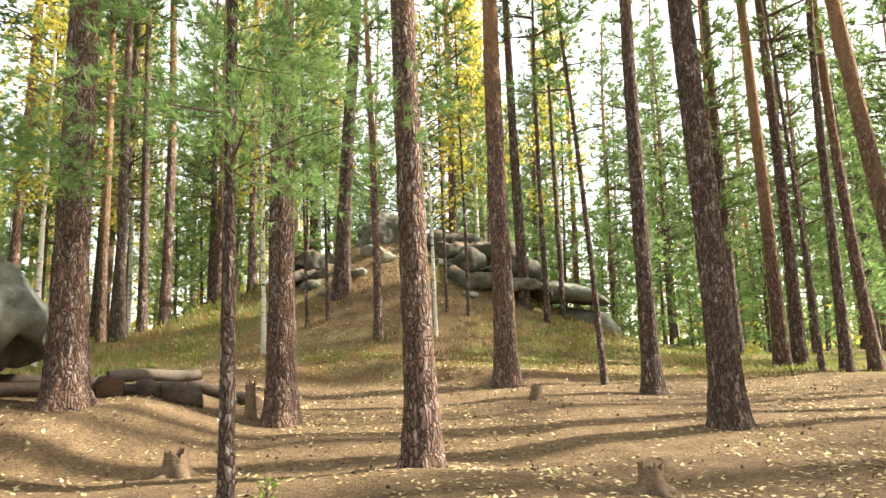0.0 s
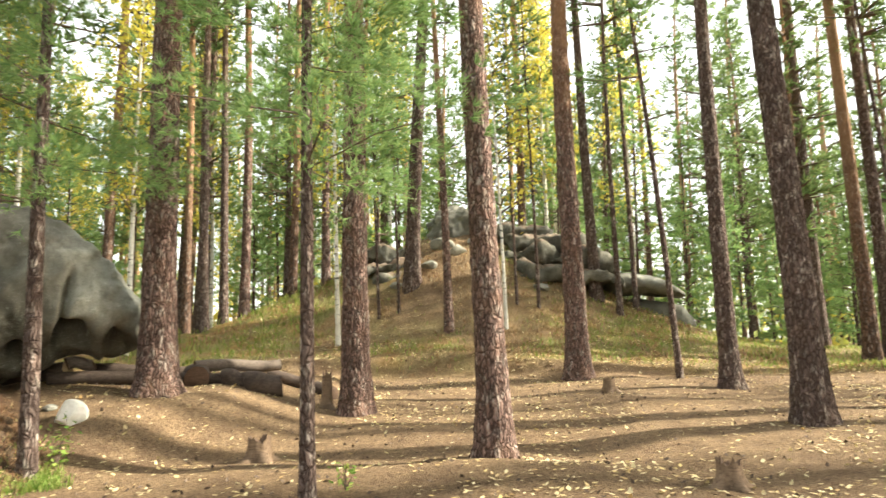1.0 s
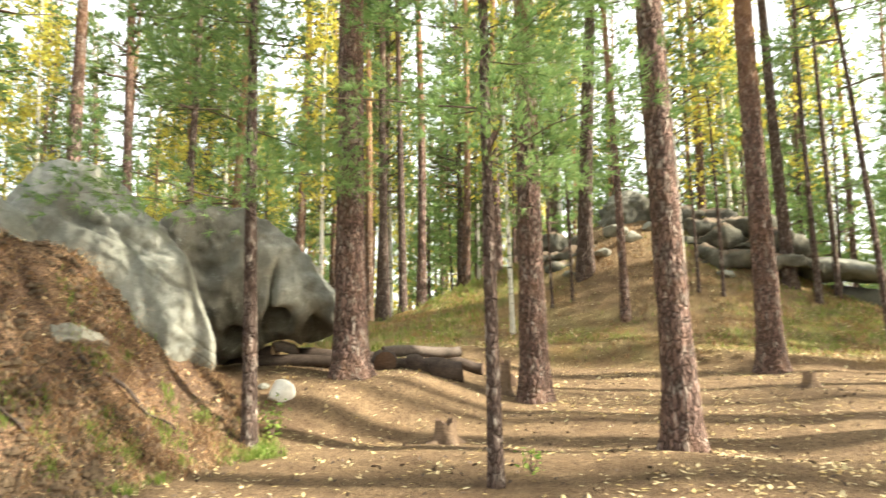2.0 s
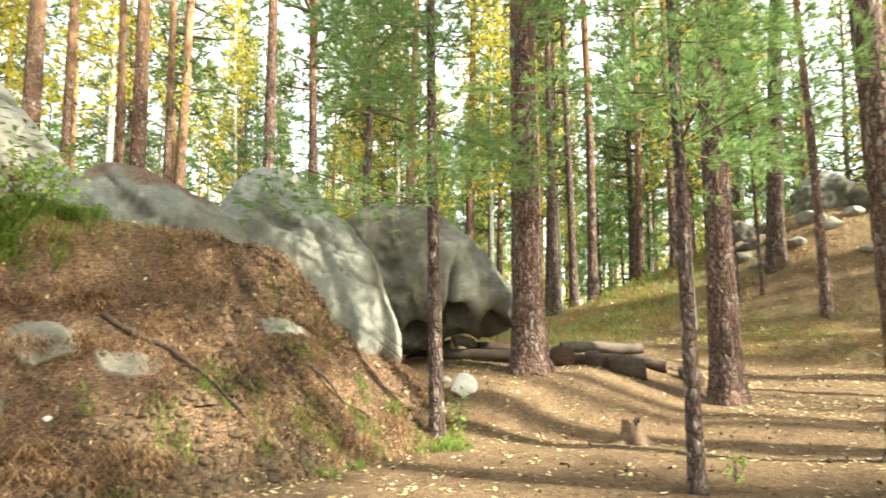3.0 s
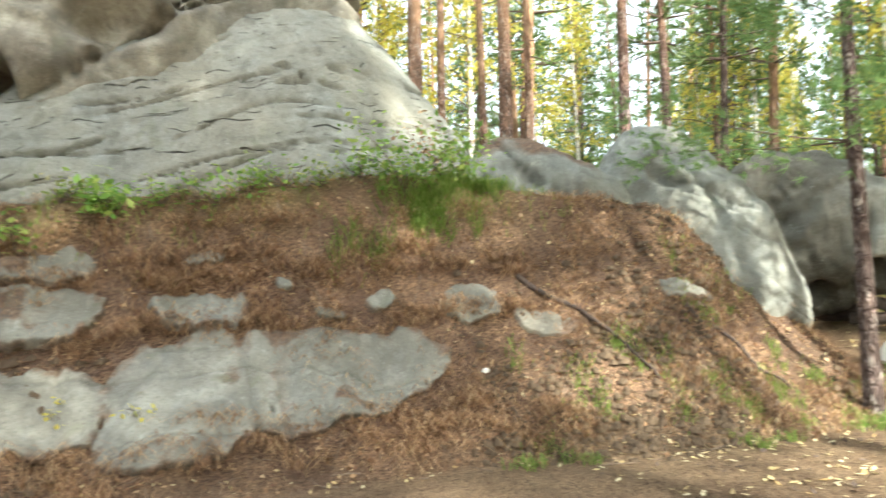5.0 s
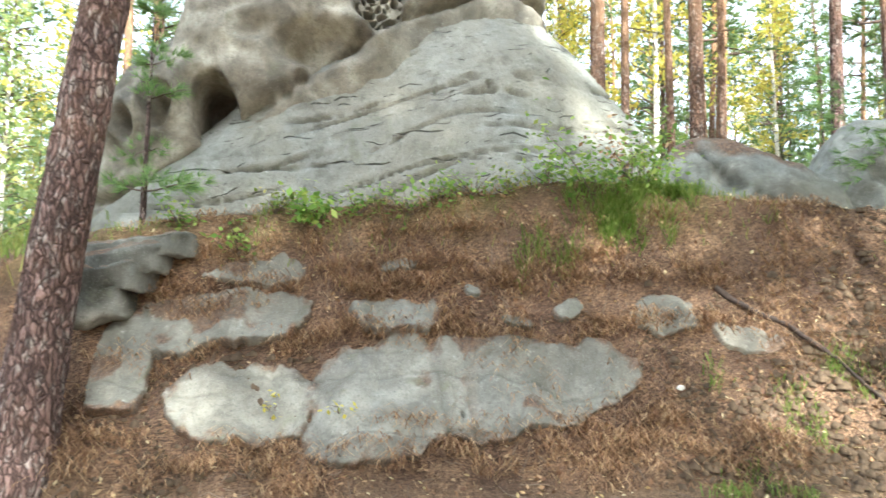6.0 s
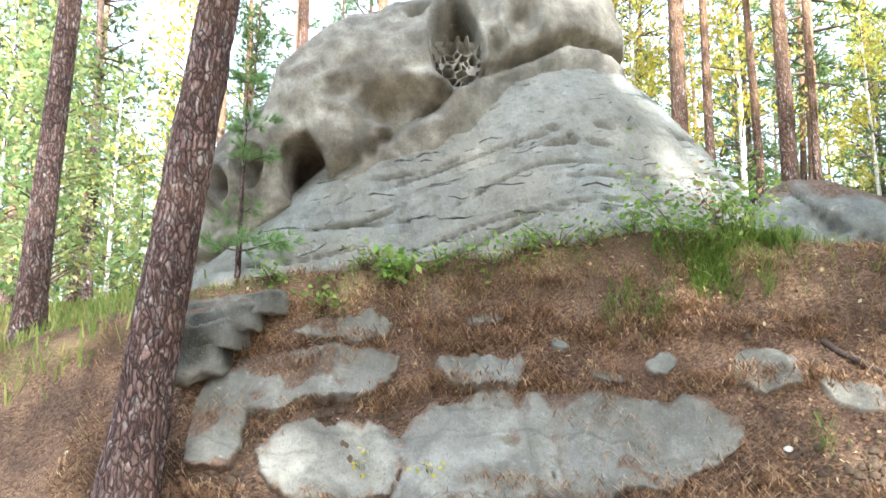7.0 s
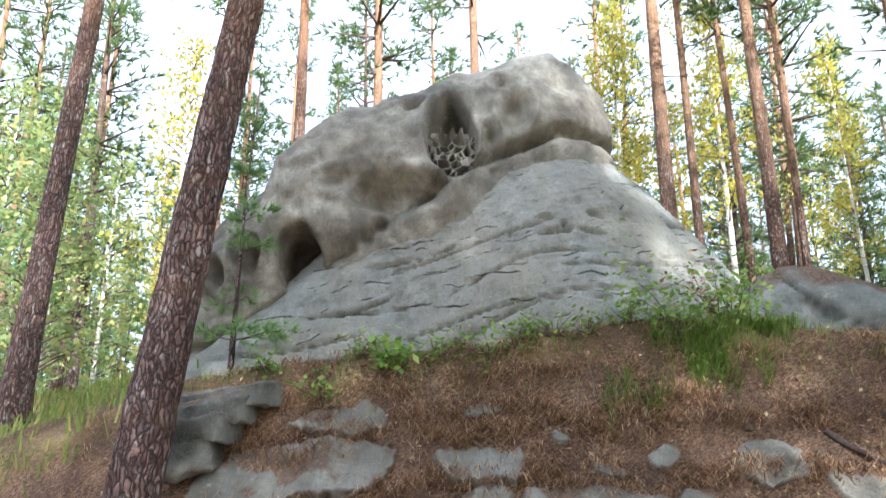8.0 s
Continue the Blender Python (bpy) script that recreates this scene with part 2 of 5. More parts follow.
GROUND = ground_material()
ROCK = rock_material()
BEDDED = rock_material("bedded_sandstone", 0.15, True)
BARK = bark_material("pine_bark", (0.185, 0.115, 0.100), (0.43, 0.285, 0.245), (0.27, 0.135, 0.07), (0.46, 0.26, 0.14), 7.5, 3.0)
BARK_DARK = bark_material("dark_pine_bark", (0.125, 0.090, 0.080), (0.28, 0.205, 0.18), (0.16, 0.095, 0.062), (0.30, 0.19, 0.12), 10.0, 4.0)
BARK_RED = bark_material("red_pine_bark", (0.17, 0.10, 0.075), (0.32, 0.20, 0.145), (0.31, 0.175, 0.10), (0.46, 0.29, 0.175), 5.0, 3.0)
BIRCH = birch_material()
TWIG = wood_material("twig_bark", (0.10, 0.07, 0.055), (0.19, 0.14, 0.11))
NEEDLE = leaf_material("pine_needles", (0.085, 0.14, 0.05), (0.15, 0.225, 0.08), (0.25, 0.315, 0.12), 0.55)
NEEDLE_LIGHT = leaf_material("young_pine_needles", (0.13, 0.235, 0.085), (0.22, 0.35, 0.125), (0.33, 0.44, 0.17), 0.55)
YELLOW = leaf_material("yellow_birch_leaves", (0.56, 0.46, 0.08), (0.70, 0.60, 0.12), (0.42, 0.47, 0.12), 0.55)
LEAFY = leaf_material("green_bush_leaves", (0.13, 0.25, 0.05), (0.24, 0.38, 0.08), (0.38, 0.44, 0.12), 0.5)
GRASS = leaf_material("forest_grass", (0.14, 0.21, 0.045), (0.24, 0.31, 0.075), (0.40, 0.34, 0.13), 0.45)
MEADOW = leaf_material("long_green_grass", (0.12, 0.21, 0.04), (0.23, 0.34, 0.075), (0.37, 0.41, 0.13), 0.5)
DRY = leaf_material("dry_needles_and_leaves", (0.14, 0.075, 0.045), (0.32, 0.18, 0.095), (0.56, 0.40, 0.23), 0.2)
PALE = leaf_material("pale_autumn_leaves", (0.22, 0.32, 0.12), (0.34, 0.42, 0.17), (0.52, 0.50, 0.16), 0.55)
LITTER = leaf_material("fallen_leaves", (0.60, 0.46, 0.20), (0.75, 0.66, 0.42), (0.46, 0.30, 0.12), 0.2)
DARK_SOIL = wood_material("dark_turf_soil", (0.075, 0.05, 0.035), (0.14, 0.10, 0.06))
LOGGREY = wood_material("grey_log_wood", (0.085, 0.066, 0.055), (0.20, 0.16, 0.135))
STICK = wood_material("dry_stick", (0.16, 0.11, 0.08), (0.34, 0.26, 0.19))
LOGBARK = wood_material("old_log_bark", (0.045, 0.034, 0.029), (0.115, 0.085, 0.070))
LOGEND = wood_material("cut_log_end", (0.30, 0.20, 0.12), (0.44, 0.32, 0.20))
OLD_END = wood_material("weathered_log_end", (0.075, 0.048, 0.036), (0.16, 0.105, 0.075))
STUMPWOOD = wood_material("grey_stump_wood", (0.10, 0.066, 0.046), (0.30, 0.21, 0.145))
WHITE_ROCK = Nodes("pale_stone")
WHITE_ROCK = WHITE_ROCK.done(WHITE_ROCK.ramp(WHITE_ROCK.noise(8), (0.3, (0.66, 0.64, 0.58)), (0.7, (0.88, 0.87, 0.82))), 0.8, WHITE_ROCK.bump(WHITE_ROCK.noise(20), 0.5, 0.02))


# ---- mesh helpers ----
def mesh_ob(name, verts, faces, material, parent=None, label="", smooth=True):
    me = bpy.data.meshes.new(name)
    me.from_pydata(np.asarray(verts, float).tolist(), [], faces if isinstance(faces, list) else faces.tolist())
    if smooth:
        me.shade_smooth()
    me.materials.append(material)
    ob = new(name, me)
    if parent:
        ob.parent = parent
    if label:
        tagged(ob, label)
    return ob


def grid_faces(nu, nv, wrap=False):
    """Quads of a grid of nv rows with nu points each."""
    i, j = np.meshgrid(np.arange(nu if wrap else nu - 1), np.arange(nv - 1))
    a = j * nu + i
    b = j * nu + (i + 1) % nu
    return np.stack([a, b, b + nu, a + nu], -1).reshape(-1, 4)


def set_attr(ob, name, values):
    at = ob.data.attributes.new(name, "FLOAT", "POINT")
    at.data.foreach_set("value", np.asarray(values, np.float32))


def tris_ob(name, corners, material, parent=None, label=""):
    """One mesh of loose triangles or quads; corners has the shape (n, 3 or 4, 3)."""
    n, k, _ = corners.shape
    return mesh_ob(name, corners.reshape(-1, 3), np.arange(n * k).reshape(n, k), material, parent, label, smooth=False)


# ---- ground ----
def foot_x(y):
    return np.interp(y, [-12, -6, -3, -1.5, 0, 1.2, 2.1, 3, 3.7, 4.6, 6, 7, 7.6, 9], [-9.8, -8.0, -7.0, -6.6, -6.25, -6.15, -6.0, -5.6, -5.2, -4.95, -4.75, -4.95, -5.6, -7.4])


def crest_x(y):
    return np.interp(y, [-12, -6, -3, 0, 2, 3.5, 5.15, 6.5, 6.9, 7.6, 9], [-13, -9.6, -8.6, -8.1, -7.5, -7.15, -6.6, -6.2, -6.05, -6.6, -10])


def crest_z(y):
    return np.interp(y, [-14, -6, -3, -1, 0.5, 2, 3.5, 5.15, 6.5, 6.9, 7.6, 9, 13], [0.6, 1.1, 2.1, 2.45, 2.6, 2.72, 2.8, 2.64, 1.86, 1.58, 1.35, 1.5, 1.7])


def ground_z(x, y):
    x, y = np.asarray(x, float), np.asarray(y, float)
    z = 0.055 * np.clip(y, -12, 20) + 0.0 * x
    z = z - 0.15 * np.exp(-((y - 8.1) / 0.9) ** 2) * (1 - ss(0.8, 2.5, x)) * ss(-5.0, -4.0, x)
    z = z + 0.58 * ss(-2.4, -4.4, x) * ss(7.2, 9.8, y + 1.0 * ss(-3.4, -5.0, x)) * (1 - ss(11, 16, y))
    # wooded hill with the rock ledges
    rise = 0.42 * ss(14.7, 15.3, y + 0.35 * np.sin(x * 0.9)) + 3.75 * ss(15.0, 22.5, y)
    z = z + rise * np.exp(-((x + 1.5) / 5.6) ** 2) * (1 - 0.75 * ss(25, 40, y))
    z = z + 0.75 * ss(-3, -9, x) * ss(11, 18, y)
    # bank below the rock tower
    f, c = foot_x(y), crest_x(y)
    q = np.clip((f - x) / (f - c), 0, 1)
    prof = 0.5 * q + 0.5 * q * q
    top = crest_z(y) + np.clip(c - x, 0, 6) * 0.22
    z = z + (top - z) * prof * (1 - ss(60, 90, -x))
    z = z * (1 - 0.5 * ss(60, 200, np.hypot(x, y)))
    bank = ss(0.0, 0.15, q) * (1 - ss(1.0, 1.6, (f - x) / (f - c)))
    z = z + fbm(x * 0.45, y * 0.45, 0, 3, 5) * 0.07 + fbm(x * 1.7, y * 1.7, 0, 4, 9) * (0.012 + 0.075 * bank)
    return z + bank * (0.05 * vnoise(x * 5, y * 5, 0, 3) + 0.03 * np.abs(vnoise(x * 9, y * 9, 0, 4)))


def gz(x, y):
    return float(ground_z(x, y))


def build_ground():
    def axis(a, b, step):
        core = np.arange(a, b, step)
        out, s, v = [], step, b
        while v < 420:
            out.append(v)
            s *= 1.13
            v += s
        inn, s, v = [], step, a
        while v > -420:
            s *= 1.13
            v -= s
            inn.append(v)
        return np.array(inn[::-1] + core.tolist() + out)
    xs, ys = axis(-9.2, 5.0, 0.07), axis(-4.0, 15.5, 0.085)
    X, Y = np.meshgrid(xs, ys)
    x, y = X.ravel(), Y.ravel()
    z = ground_z(x, y)
    ob = mesh_ob("ground", np.stack([x, y, z], 1), grid_faces(len(xs), len(ys)), GROUND)
    f, c = foot_x(y), crest_x(y)
    q = (f - x) / (f - c)
    bank = ss(-0.05, 0.2, q + 0.12 * fbm(x * 1.5, y * 1.5, 0, 3, 2)) * (1 - ss(1.1, 1.5, q))
    set_attr(ob, "duff", np.clip(bank, 0, 1))
    n1 = fbm(x * 0.5, y * 0.5, 0, 4, 21)
    hill = ss(14.6, 15.6, y) * (0.38 + 0.5 * ss(-0.1, 0.5, n1) + 0.3 * ss(1.5, 4.0, x)) * (1 - 0.85 * np.exp(-((x + 1.8) / 1.6) ** 2) * ss(16.5, 18.5, y))
    left = ss(-4.5, -6.5, x) * ss(9.8, 12, y) * 0.8
    rim = np.exp(-((q - 1.0) / 0.10) ** 2) * (1 - ss(3.2, 4.4, y)) * 0.4
    far = ss(12, 20, x) * 0.5 + ss(-9, -12, x) * 0.7 + ss(-6, -9, y) * 0.5
    set_attr(ob, "grass", np.clip(hill + left + rim + far, 0, 1) * (1 - 0.5 * ss(0.1, 0.5, vnoise(x * 2.2, y * 2.2, 0, 8))))
    return tagged(ob, "brown forest floor of bare soil, pine needles and sparse grass", "ground", kind="structure")


ground = build_ground()


# ---- rocks ----
def smooth_profile(u, us, zs, width):
    """A soft line through a few heights."""
    k = np.linspace(-1.6, 1.6, 9)
    w = np.exp(-k * k)
    return sum(wi * np.interp(u + ki * width, us, zs) for ki, wi in zip(k, w)) / w.sum()


def loaf(name, origin, yaw, us, tops, lows, front, back, nu, nv, skin, label, category="boulder", power=2.4, warm=None, material=None, soft=0.12, lean=0.0, plan=5.0, cover=0.0, stain_shade=None, carve=None):
    """A rock like a rough loaf: along its length u its ridge and its underside follow soft profiles; front and back are its depths."""
    w = np.linspace(0, 1, nu)
    u = us[0] + (us[-1] - us[0]) * (0.5 - 0.5 * np.cos(math.pi * w))
    top, low = smooth_profile(u, us, tops, soft), smooth_profile(u, us, lows, soft)
    end = np.sqrt(np.clip(1 - np.abs(2 * (u - us[0]) / (us[-1] - us[0]) - 1) ** plan, 0.0004, 1))
    a = np.linspace(0, 2 * math.pi, nv, endpoint=False)
    U, A = np.meshgrid(u, a, indexing="ij")
    top, low, end = (np.repeat(q[:, None], nv, 1) for q in (top, low, end))
    ca, sa = np.cos(A), np.sin(A)
    pc, ps = np.sign(ca) * np.abs(ca) ** (2 / power), np.sign(sa) * np.abs(sa) ** (2 / power)
    Z = (top + low) / 2 + (top - low) / 2 * ps * end ** (0.25 if plan > 4 else 0.6)
    V = np.where(pc > 0, front, back) * pc * end - lean * (Z - low)
    cy, sy = math.cos(radians(yaw)), math.sin(radians(yaw))
    P = np.stack([origin[0] + U * cy + V * sy, origin[1] + U * sy - V * cy, Z], -1)
    du, da = np.gradient(P, axis=0), np.roll(P, -1, 1) - np.roll(P, 1, 1)
    n = np.cross(du, da)
    n /= np.linalg.norm(n, axis=-1)[..., None] + 1e-9
    mid = P.mean(axis=1, keepdims=True)
    n *= np.sign((n * (P - mid)).sum(-1))[..., None]
    p, n, uz = P.reshape(-1, 3), n.reshape(-1, 3), np.stack([U, Z, V], -1).reshape(-1, 3)
    p = p + n * (skin(p, n, uz) * end.reshape(-1) ** 0.5)[:, None]
    if carve:
        p = p + carve(p, n, uz)
    faces = grid_faces(nv, nu, True)
    ob = mesh_ob(name, p, faces, material or ROCK)
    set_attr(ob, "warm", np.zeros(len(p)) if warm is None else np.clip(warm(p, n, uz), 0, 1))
    set_attr(ob, "crack_shade", np.zeros(len(p)) if stain_shade is None else np.clip(stain_shade(p, n, uz), 0, 0.9))
    set_attr(ob, "soil", cover * ss(0.72, 0.95, n[:, 2] + 0.2 * fbm(p[:, 0] * 3, p[:, 1] * 3, p[:, 2] * 3, 3, 7)))
    return tagged(ob, label, category)


def rough_skin(seed, big=0.12, mid=0.05, fine=0.012):
    def shape(p, n, uz):
        x, y, z = p.T
        return big * fbm(x * 0.8, y * 0.8, z * 0.8, 2, seed) + mid * fbm(x * 2.4, y * 2.4, z * 2.4, 3, seed + 7) + fine * fbm(x * 11, y * 11, z * 11, 3, seed + 13)
    return shape


def strata(h, x, y, seed, pitch=0.28):
    """Broken horizontal cracks: depth of the joint at the bedding height h."""
    out = 0
    for k, (p, w) in enumerate(((pitch, 0.05), (pitch * 1.9, 0.07), (pitch * 0.55, 0.05))):
        s = h / p + 0.35 * vnoise(x * 0.8, y * 0.8, k * 3.1, seed + k)
        near = np.abs(s - np.round(s)) * p
        mask = ss(0.10, 0.30, vnoise(x * 0.9 + 5 * np.round(s), y * 0.9 + 3.3 * np.round(s), np.round(s) * 7.7, seed + 10 + k))
        wide = w * (0.28 + 0.25 * vnoise(x * 2.1, y * 2.1, np.round(s), seed + 20))
        out = out + mask * np.exp(-(near / wide) ** 2) * (1.0 if k < 2 else 0.45)
    return out


APEX = (-9.75, 1.95, 6.0)


def build_tower():
    tower = tagged(new("rock_tower"), "tall grey weathered sandstone outcrop with caves above a sloping slab", "rock")
    # sloping slab: a bulging half cone of bedded stone
    nu, nv = 500, 190
    th, s = np.meshgrid(np.linspace(-2.5, 2.5, nu), 1.22 * np.linspace(0, 1, nv) ** 0.9)
    th, s = th.ravel(), s.ravel()
    cx, cy = np.cos(th), np.sin(th)
    reach_x, reach_y = 2.75 - 0.75 * ss(0.0, 0.6, -cy), np.where(cy < 0, 5.1, 3.5)
    reach_x = reach_x * (1 - 0.17 * ss(0.45, 1.0, s) * ss(0.1, 0.7, cx))
    x = APEX[0] + cx * s * reach_x
    y = APEX[1] + cy * s * reach_y
    drop = 3.9 * (0.86 * s + 0.14 * s ** 2.2) - 0.28 * np.sin(np.clip(s, 0, 1) * math.pi) + 3.0 * np.clip(s - 0.95, 0, 1)
    z = APEX[2] - drop
    nx, ny, nz = cx / reach_x, cy / reach_y, np.full_like(x, 1 / 3.9)
    ln = np.sqrt(nx ** 2 + ny ** 2 + nz ** 2)
    n = np.stack([nx, ny, nz], 1) / ln[:, None]
    h = z - 0.20 * (y - 1.0) - 0.1 * np.sin(y * 1.1)
    push = 0.05 * fbm(x * 0.9, y * 0.9, z * 0.9, 2, 31) + 0.008 * fbm(x * 2.5, y * 2.5, z * 6, 3, 37) + 0.008 * fbm(x * 12, y * 12, z * 12, 3, 41)
    lay = h / 0.42 + 0.3 * vnoise(x, y, 0, 45)
    push = push + 0.018 * ((lay - np.floor(lay)) - 0.5) * ss(-0.3, 0.4, vnoise(x, y, z * 1.5, 43))
    joint = strata(h, x, y, 51, 0.30) * ss(0.02, 0.15, s)
    push = push - 0.10 * joint ** 2
    chips = ss(0.35, 0.6, fbm(x * 5, y * 5, z * 9, 3, 47)) * np.exp(-((y - 1.6) / 0.7) ** 2 - ((z - 4.1) / 0.28) ** 2)
    push = push - 0.10 * chips
    p = np.stack([x, y, z], 1) + n * push[:, None]
    slab = mesh_ob("sloping_slab", p, grid_faces(nu, nv), BEDDED, tower, "smooth grey-green slab with thin bedding cracks")
    set_attr(slab, "crack_shade", np.clip(joint ** 2 * 1.1 - 0.3 + 0.8 * chips, 0, 0.9))
    set_attr(slab, "warm", 0.25 * ss(0.0, 0.6, fbm(x * 0.7, y * 0.7, z * 0.7, 3, 61)))
    # overhanging head with hollows: u, z, half width, half height, depth
    hollows = ((0.42, 5.50, 0.32, 0.64, 0.75), (-0.09, 6.02, 0.17, 0.14, 0.22), (1.27, 5.85, 0.25, 0.36, 0.28),
               (-2.08, 3.80, 0.18, 0.28, 0.50), (-2.42, 3.60, 0.13, 0.20, 0.40), (-0.25, 4.60, 0.62, 0.30, 0.40), (-0.95, 4.80, 0.34, 0.24, 0.16), (1.2, 6.35, 0.22, 0.14, 0.16), (0.95, 5.4, 0.14, 0.3, 0.14), (-2.36, 2.72, 0.25, 0.22, 0.40))
    rng = np.random.RandomState(4)
    cells = np.stack([rng.uniform(0.05, 0.80, 44), rng.uniform(4.85, 5.60, 44)], 1)

    def head_skin(p, n, uz):
        x, y, z = p.T
        u = uz[:, 0]
        out = 0.13 * fbm(x * 0.8, y * 0.8, z * 0.8, 2, 71) + 0.10 * fbm(x * 1.9, y * 1.9, z * 1.9, 3, 73) + 0.012 * fbm(x * 10, y * 10, z * 10, 3, 77)
        front = ss(0.05, 0.4, n[:, 0])
        for hu, hz, ru, rz, dep in hollows:
            wob = (0.10 if dep > 1.0 else 0.20) * vnoise(u * 3, z * 3, hu * 5, 79)
            q = np.sqrt(((u - hu) / ru) ** 2 + ((z - hz) / rz) ** 2) + wob
            hard = 0.12 if dep > 1.0 else 0.22 if dep > 0.45 else 0.75
            out = out - front * dep * (1 - ss(1.0 - hard, 1.08, q))
            out = out + front * 0.035 * np.exp(-((q - 1.18) / 0.13) ** 2)
        seam = np.interp(u, [-2.36, -1.18, -0.28, 0.37, 0.82, 1.88, 2.6], [2.70, 3.54, 4.29, 4.76, 5.12, 5.58, 5.6])
        return out - front * 0.30 * np.exp(-((z - seam - 0.02) / 0.06) ** 2)

    def cave(p, n, uz):
        u, z = uz[:, 0], uz[:, 1]
        q = np.sqrt(((u + 1.42 + 0.12 * (z - 3.7)) / 0.29) ** 2 + ((z - 3.70) / 0.52) ** 2) + 0.10 * vnoise(u * 4, z * 4, 1, 79)
        return (ss(0.0, 0.2, n[:, 0]) * (1 - ss(0.82, 1.0, q)))[:, None] * np.array([[-1.5, 0.25, 0.0]])

    def head_stain(p, n, uz):
        x, y, z = p.T
        streak = ss(0.05, 0.5, fbm(y * 2.2, z * 0.55, 0, 4, 85)) * ss(-0.2, 0.4, fbm(y * 0.7, z * 0.7, 3, 3, 87))
        return 0.5 * streak + 0.35 * ss(0.2, 0.7, fbm(x * 1.3, y * 1.3, z * 1.3, 4, 89)) * ss(4.3, 5.4, z)

    head = loaf("head", (-10.5, 0.11), 83.9, [-3.15, -3.05, -2.9, -2.5, -2.05, -1.85, -1.6, -0.9, 0.0, 0.5, 1.15, 1.8, 2.35, 2.65, 2.85, 3.0],
                [2.6, 3.6, 4.3, 4.85, 5.12, 5.65, 5.98, 6.33, 6.68, 6.90, 7.07, 7.16, 7.02, 6.75, 6.25, 5.5], [1.6] * 16, 1.55, 2.2, 460, 320, head_skin,
                "brownish overhanging head with dark hollows and honeycomb weathering", "rock", 2.7,
                lambda p, n, uz: 0.95 - 0.35 * ss(0.4, 0.95, n[:, 2]) + 0.3 * fbm(p[:, 0], p[:, 1], p[:, 2], 3, 83), soft=0.10, stain_shade=head_stain, carve=cave)
    head.parent = tower
    uu, zz = np.meshgrid(np.linspace(0.06, 0.78, 110), np.linspace(4.84, 5.64, 120))
    uu, zz = uu.ravel(), zz.ravel()
    dd = np.sort(np.hypot(uu[:, None] - cells[None, :, 0], zz[:, None] - cells[None, :, 1]), axis=1)
    edge = np.sqrt(((uu - 0.42) / 0.36) ** 2 + ((zz - 5.24) / 0.40) ** 2)
    vv = 0.98 + 0.30 * (1 - ss(0.010, 0.040, dd[:, 1] - dd[:, 0])) * (1 - 0.35 * ss(4.9, 5.6, zz)) + 0.18 * ss(0.6, 1.1, edge) - 0.10 * (zz - 5.2)
    cu, su = math.cos(radians(83.9)), math.sin(radians(83.9))
    comb = mesh_ob("honeycomb", np.stack([-10.5 + uu * cu + vv * su, 0.11 + uu * su - vv * cu, zz], 1), grid_faces(110, 120), ROCK, tower, "pale honeycomb weathering inside the hollow")
    set_attr(comb, "warm", np.full(len(uu), 0.7))
    return tower


def slanting_cracks(seed, depth=0.06, pitch=1.15, slope=0.7, bites=()):
    """Weathered skin with slanting joints; bites: u, z, half sizes and depth of hollows with cracks that run down from
    each.
    """
    base = rough_skin(seed, 0.08, 0.055, 0.016)

    def lines(p, uz):
        u, z = uz[:, 0], uz[:, 1]
        out = 0.0 * u
        for hu, hz, ru, rz, dep in bites:
            for k, (du, dz, fall, run) in enumerate(((0.0, 0.0, 0.62, 1.1), (-0.45, 0.42, 0.75, 0.7), (0.25, -0.42, 0.55, 0.8))):
                at = hz + dz - fall * (u - hu - du) + 0.10 * vnoise(u * 2.6, z * 0.5, k, seed + 30)
                out = out + np.exp(-((z - at) / 0.022) ** 2) * ss(-0.15, 0.05, u - hu - du) * (1 - ss(run - 0.3, run, u - hu - du)) * ss(-0.5, 0.1, vnoise(u * 3, k * 5.0, 0, seed + 31))
        return np.clip(out, 0, 1)

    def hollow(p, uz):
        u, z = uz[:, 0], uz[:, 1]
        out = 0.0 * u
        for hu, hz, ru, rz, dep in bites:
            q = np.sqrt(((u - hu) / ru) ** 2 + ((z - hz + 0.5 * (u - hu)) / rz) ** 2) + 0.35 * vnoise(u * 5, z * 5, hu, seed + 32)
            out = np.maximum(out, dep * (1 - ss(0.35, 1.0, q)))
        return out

    def skin(p, n, uz):
        u, z = uz[:, 0], uz[:, 1]
        front = ss(0.0, 0.3, uz[:, 2])
        return base(p, n, uz) - depth * strata(z + slope * u, p[:, 0], p[:, 1] + 2 * p[:, 2], seed + 20, pitch) - front * (hollow(p, uz) + 0.05 * lines(p, uz))

    def stain_shade(p, n, uz):
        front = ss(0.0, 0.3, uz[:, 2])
        # random stain and dark joints; the hollows have their shade painted in by depth
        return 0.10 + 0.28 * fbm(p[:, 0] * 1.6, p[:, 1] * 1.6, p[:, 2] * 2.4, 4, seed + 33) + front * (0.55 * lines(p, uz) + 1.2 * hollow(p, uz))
    return skin, stain_shade


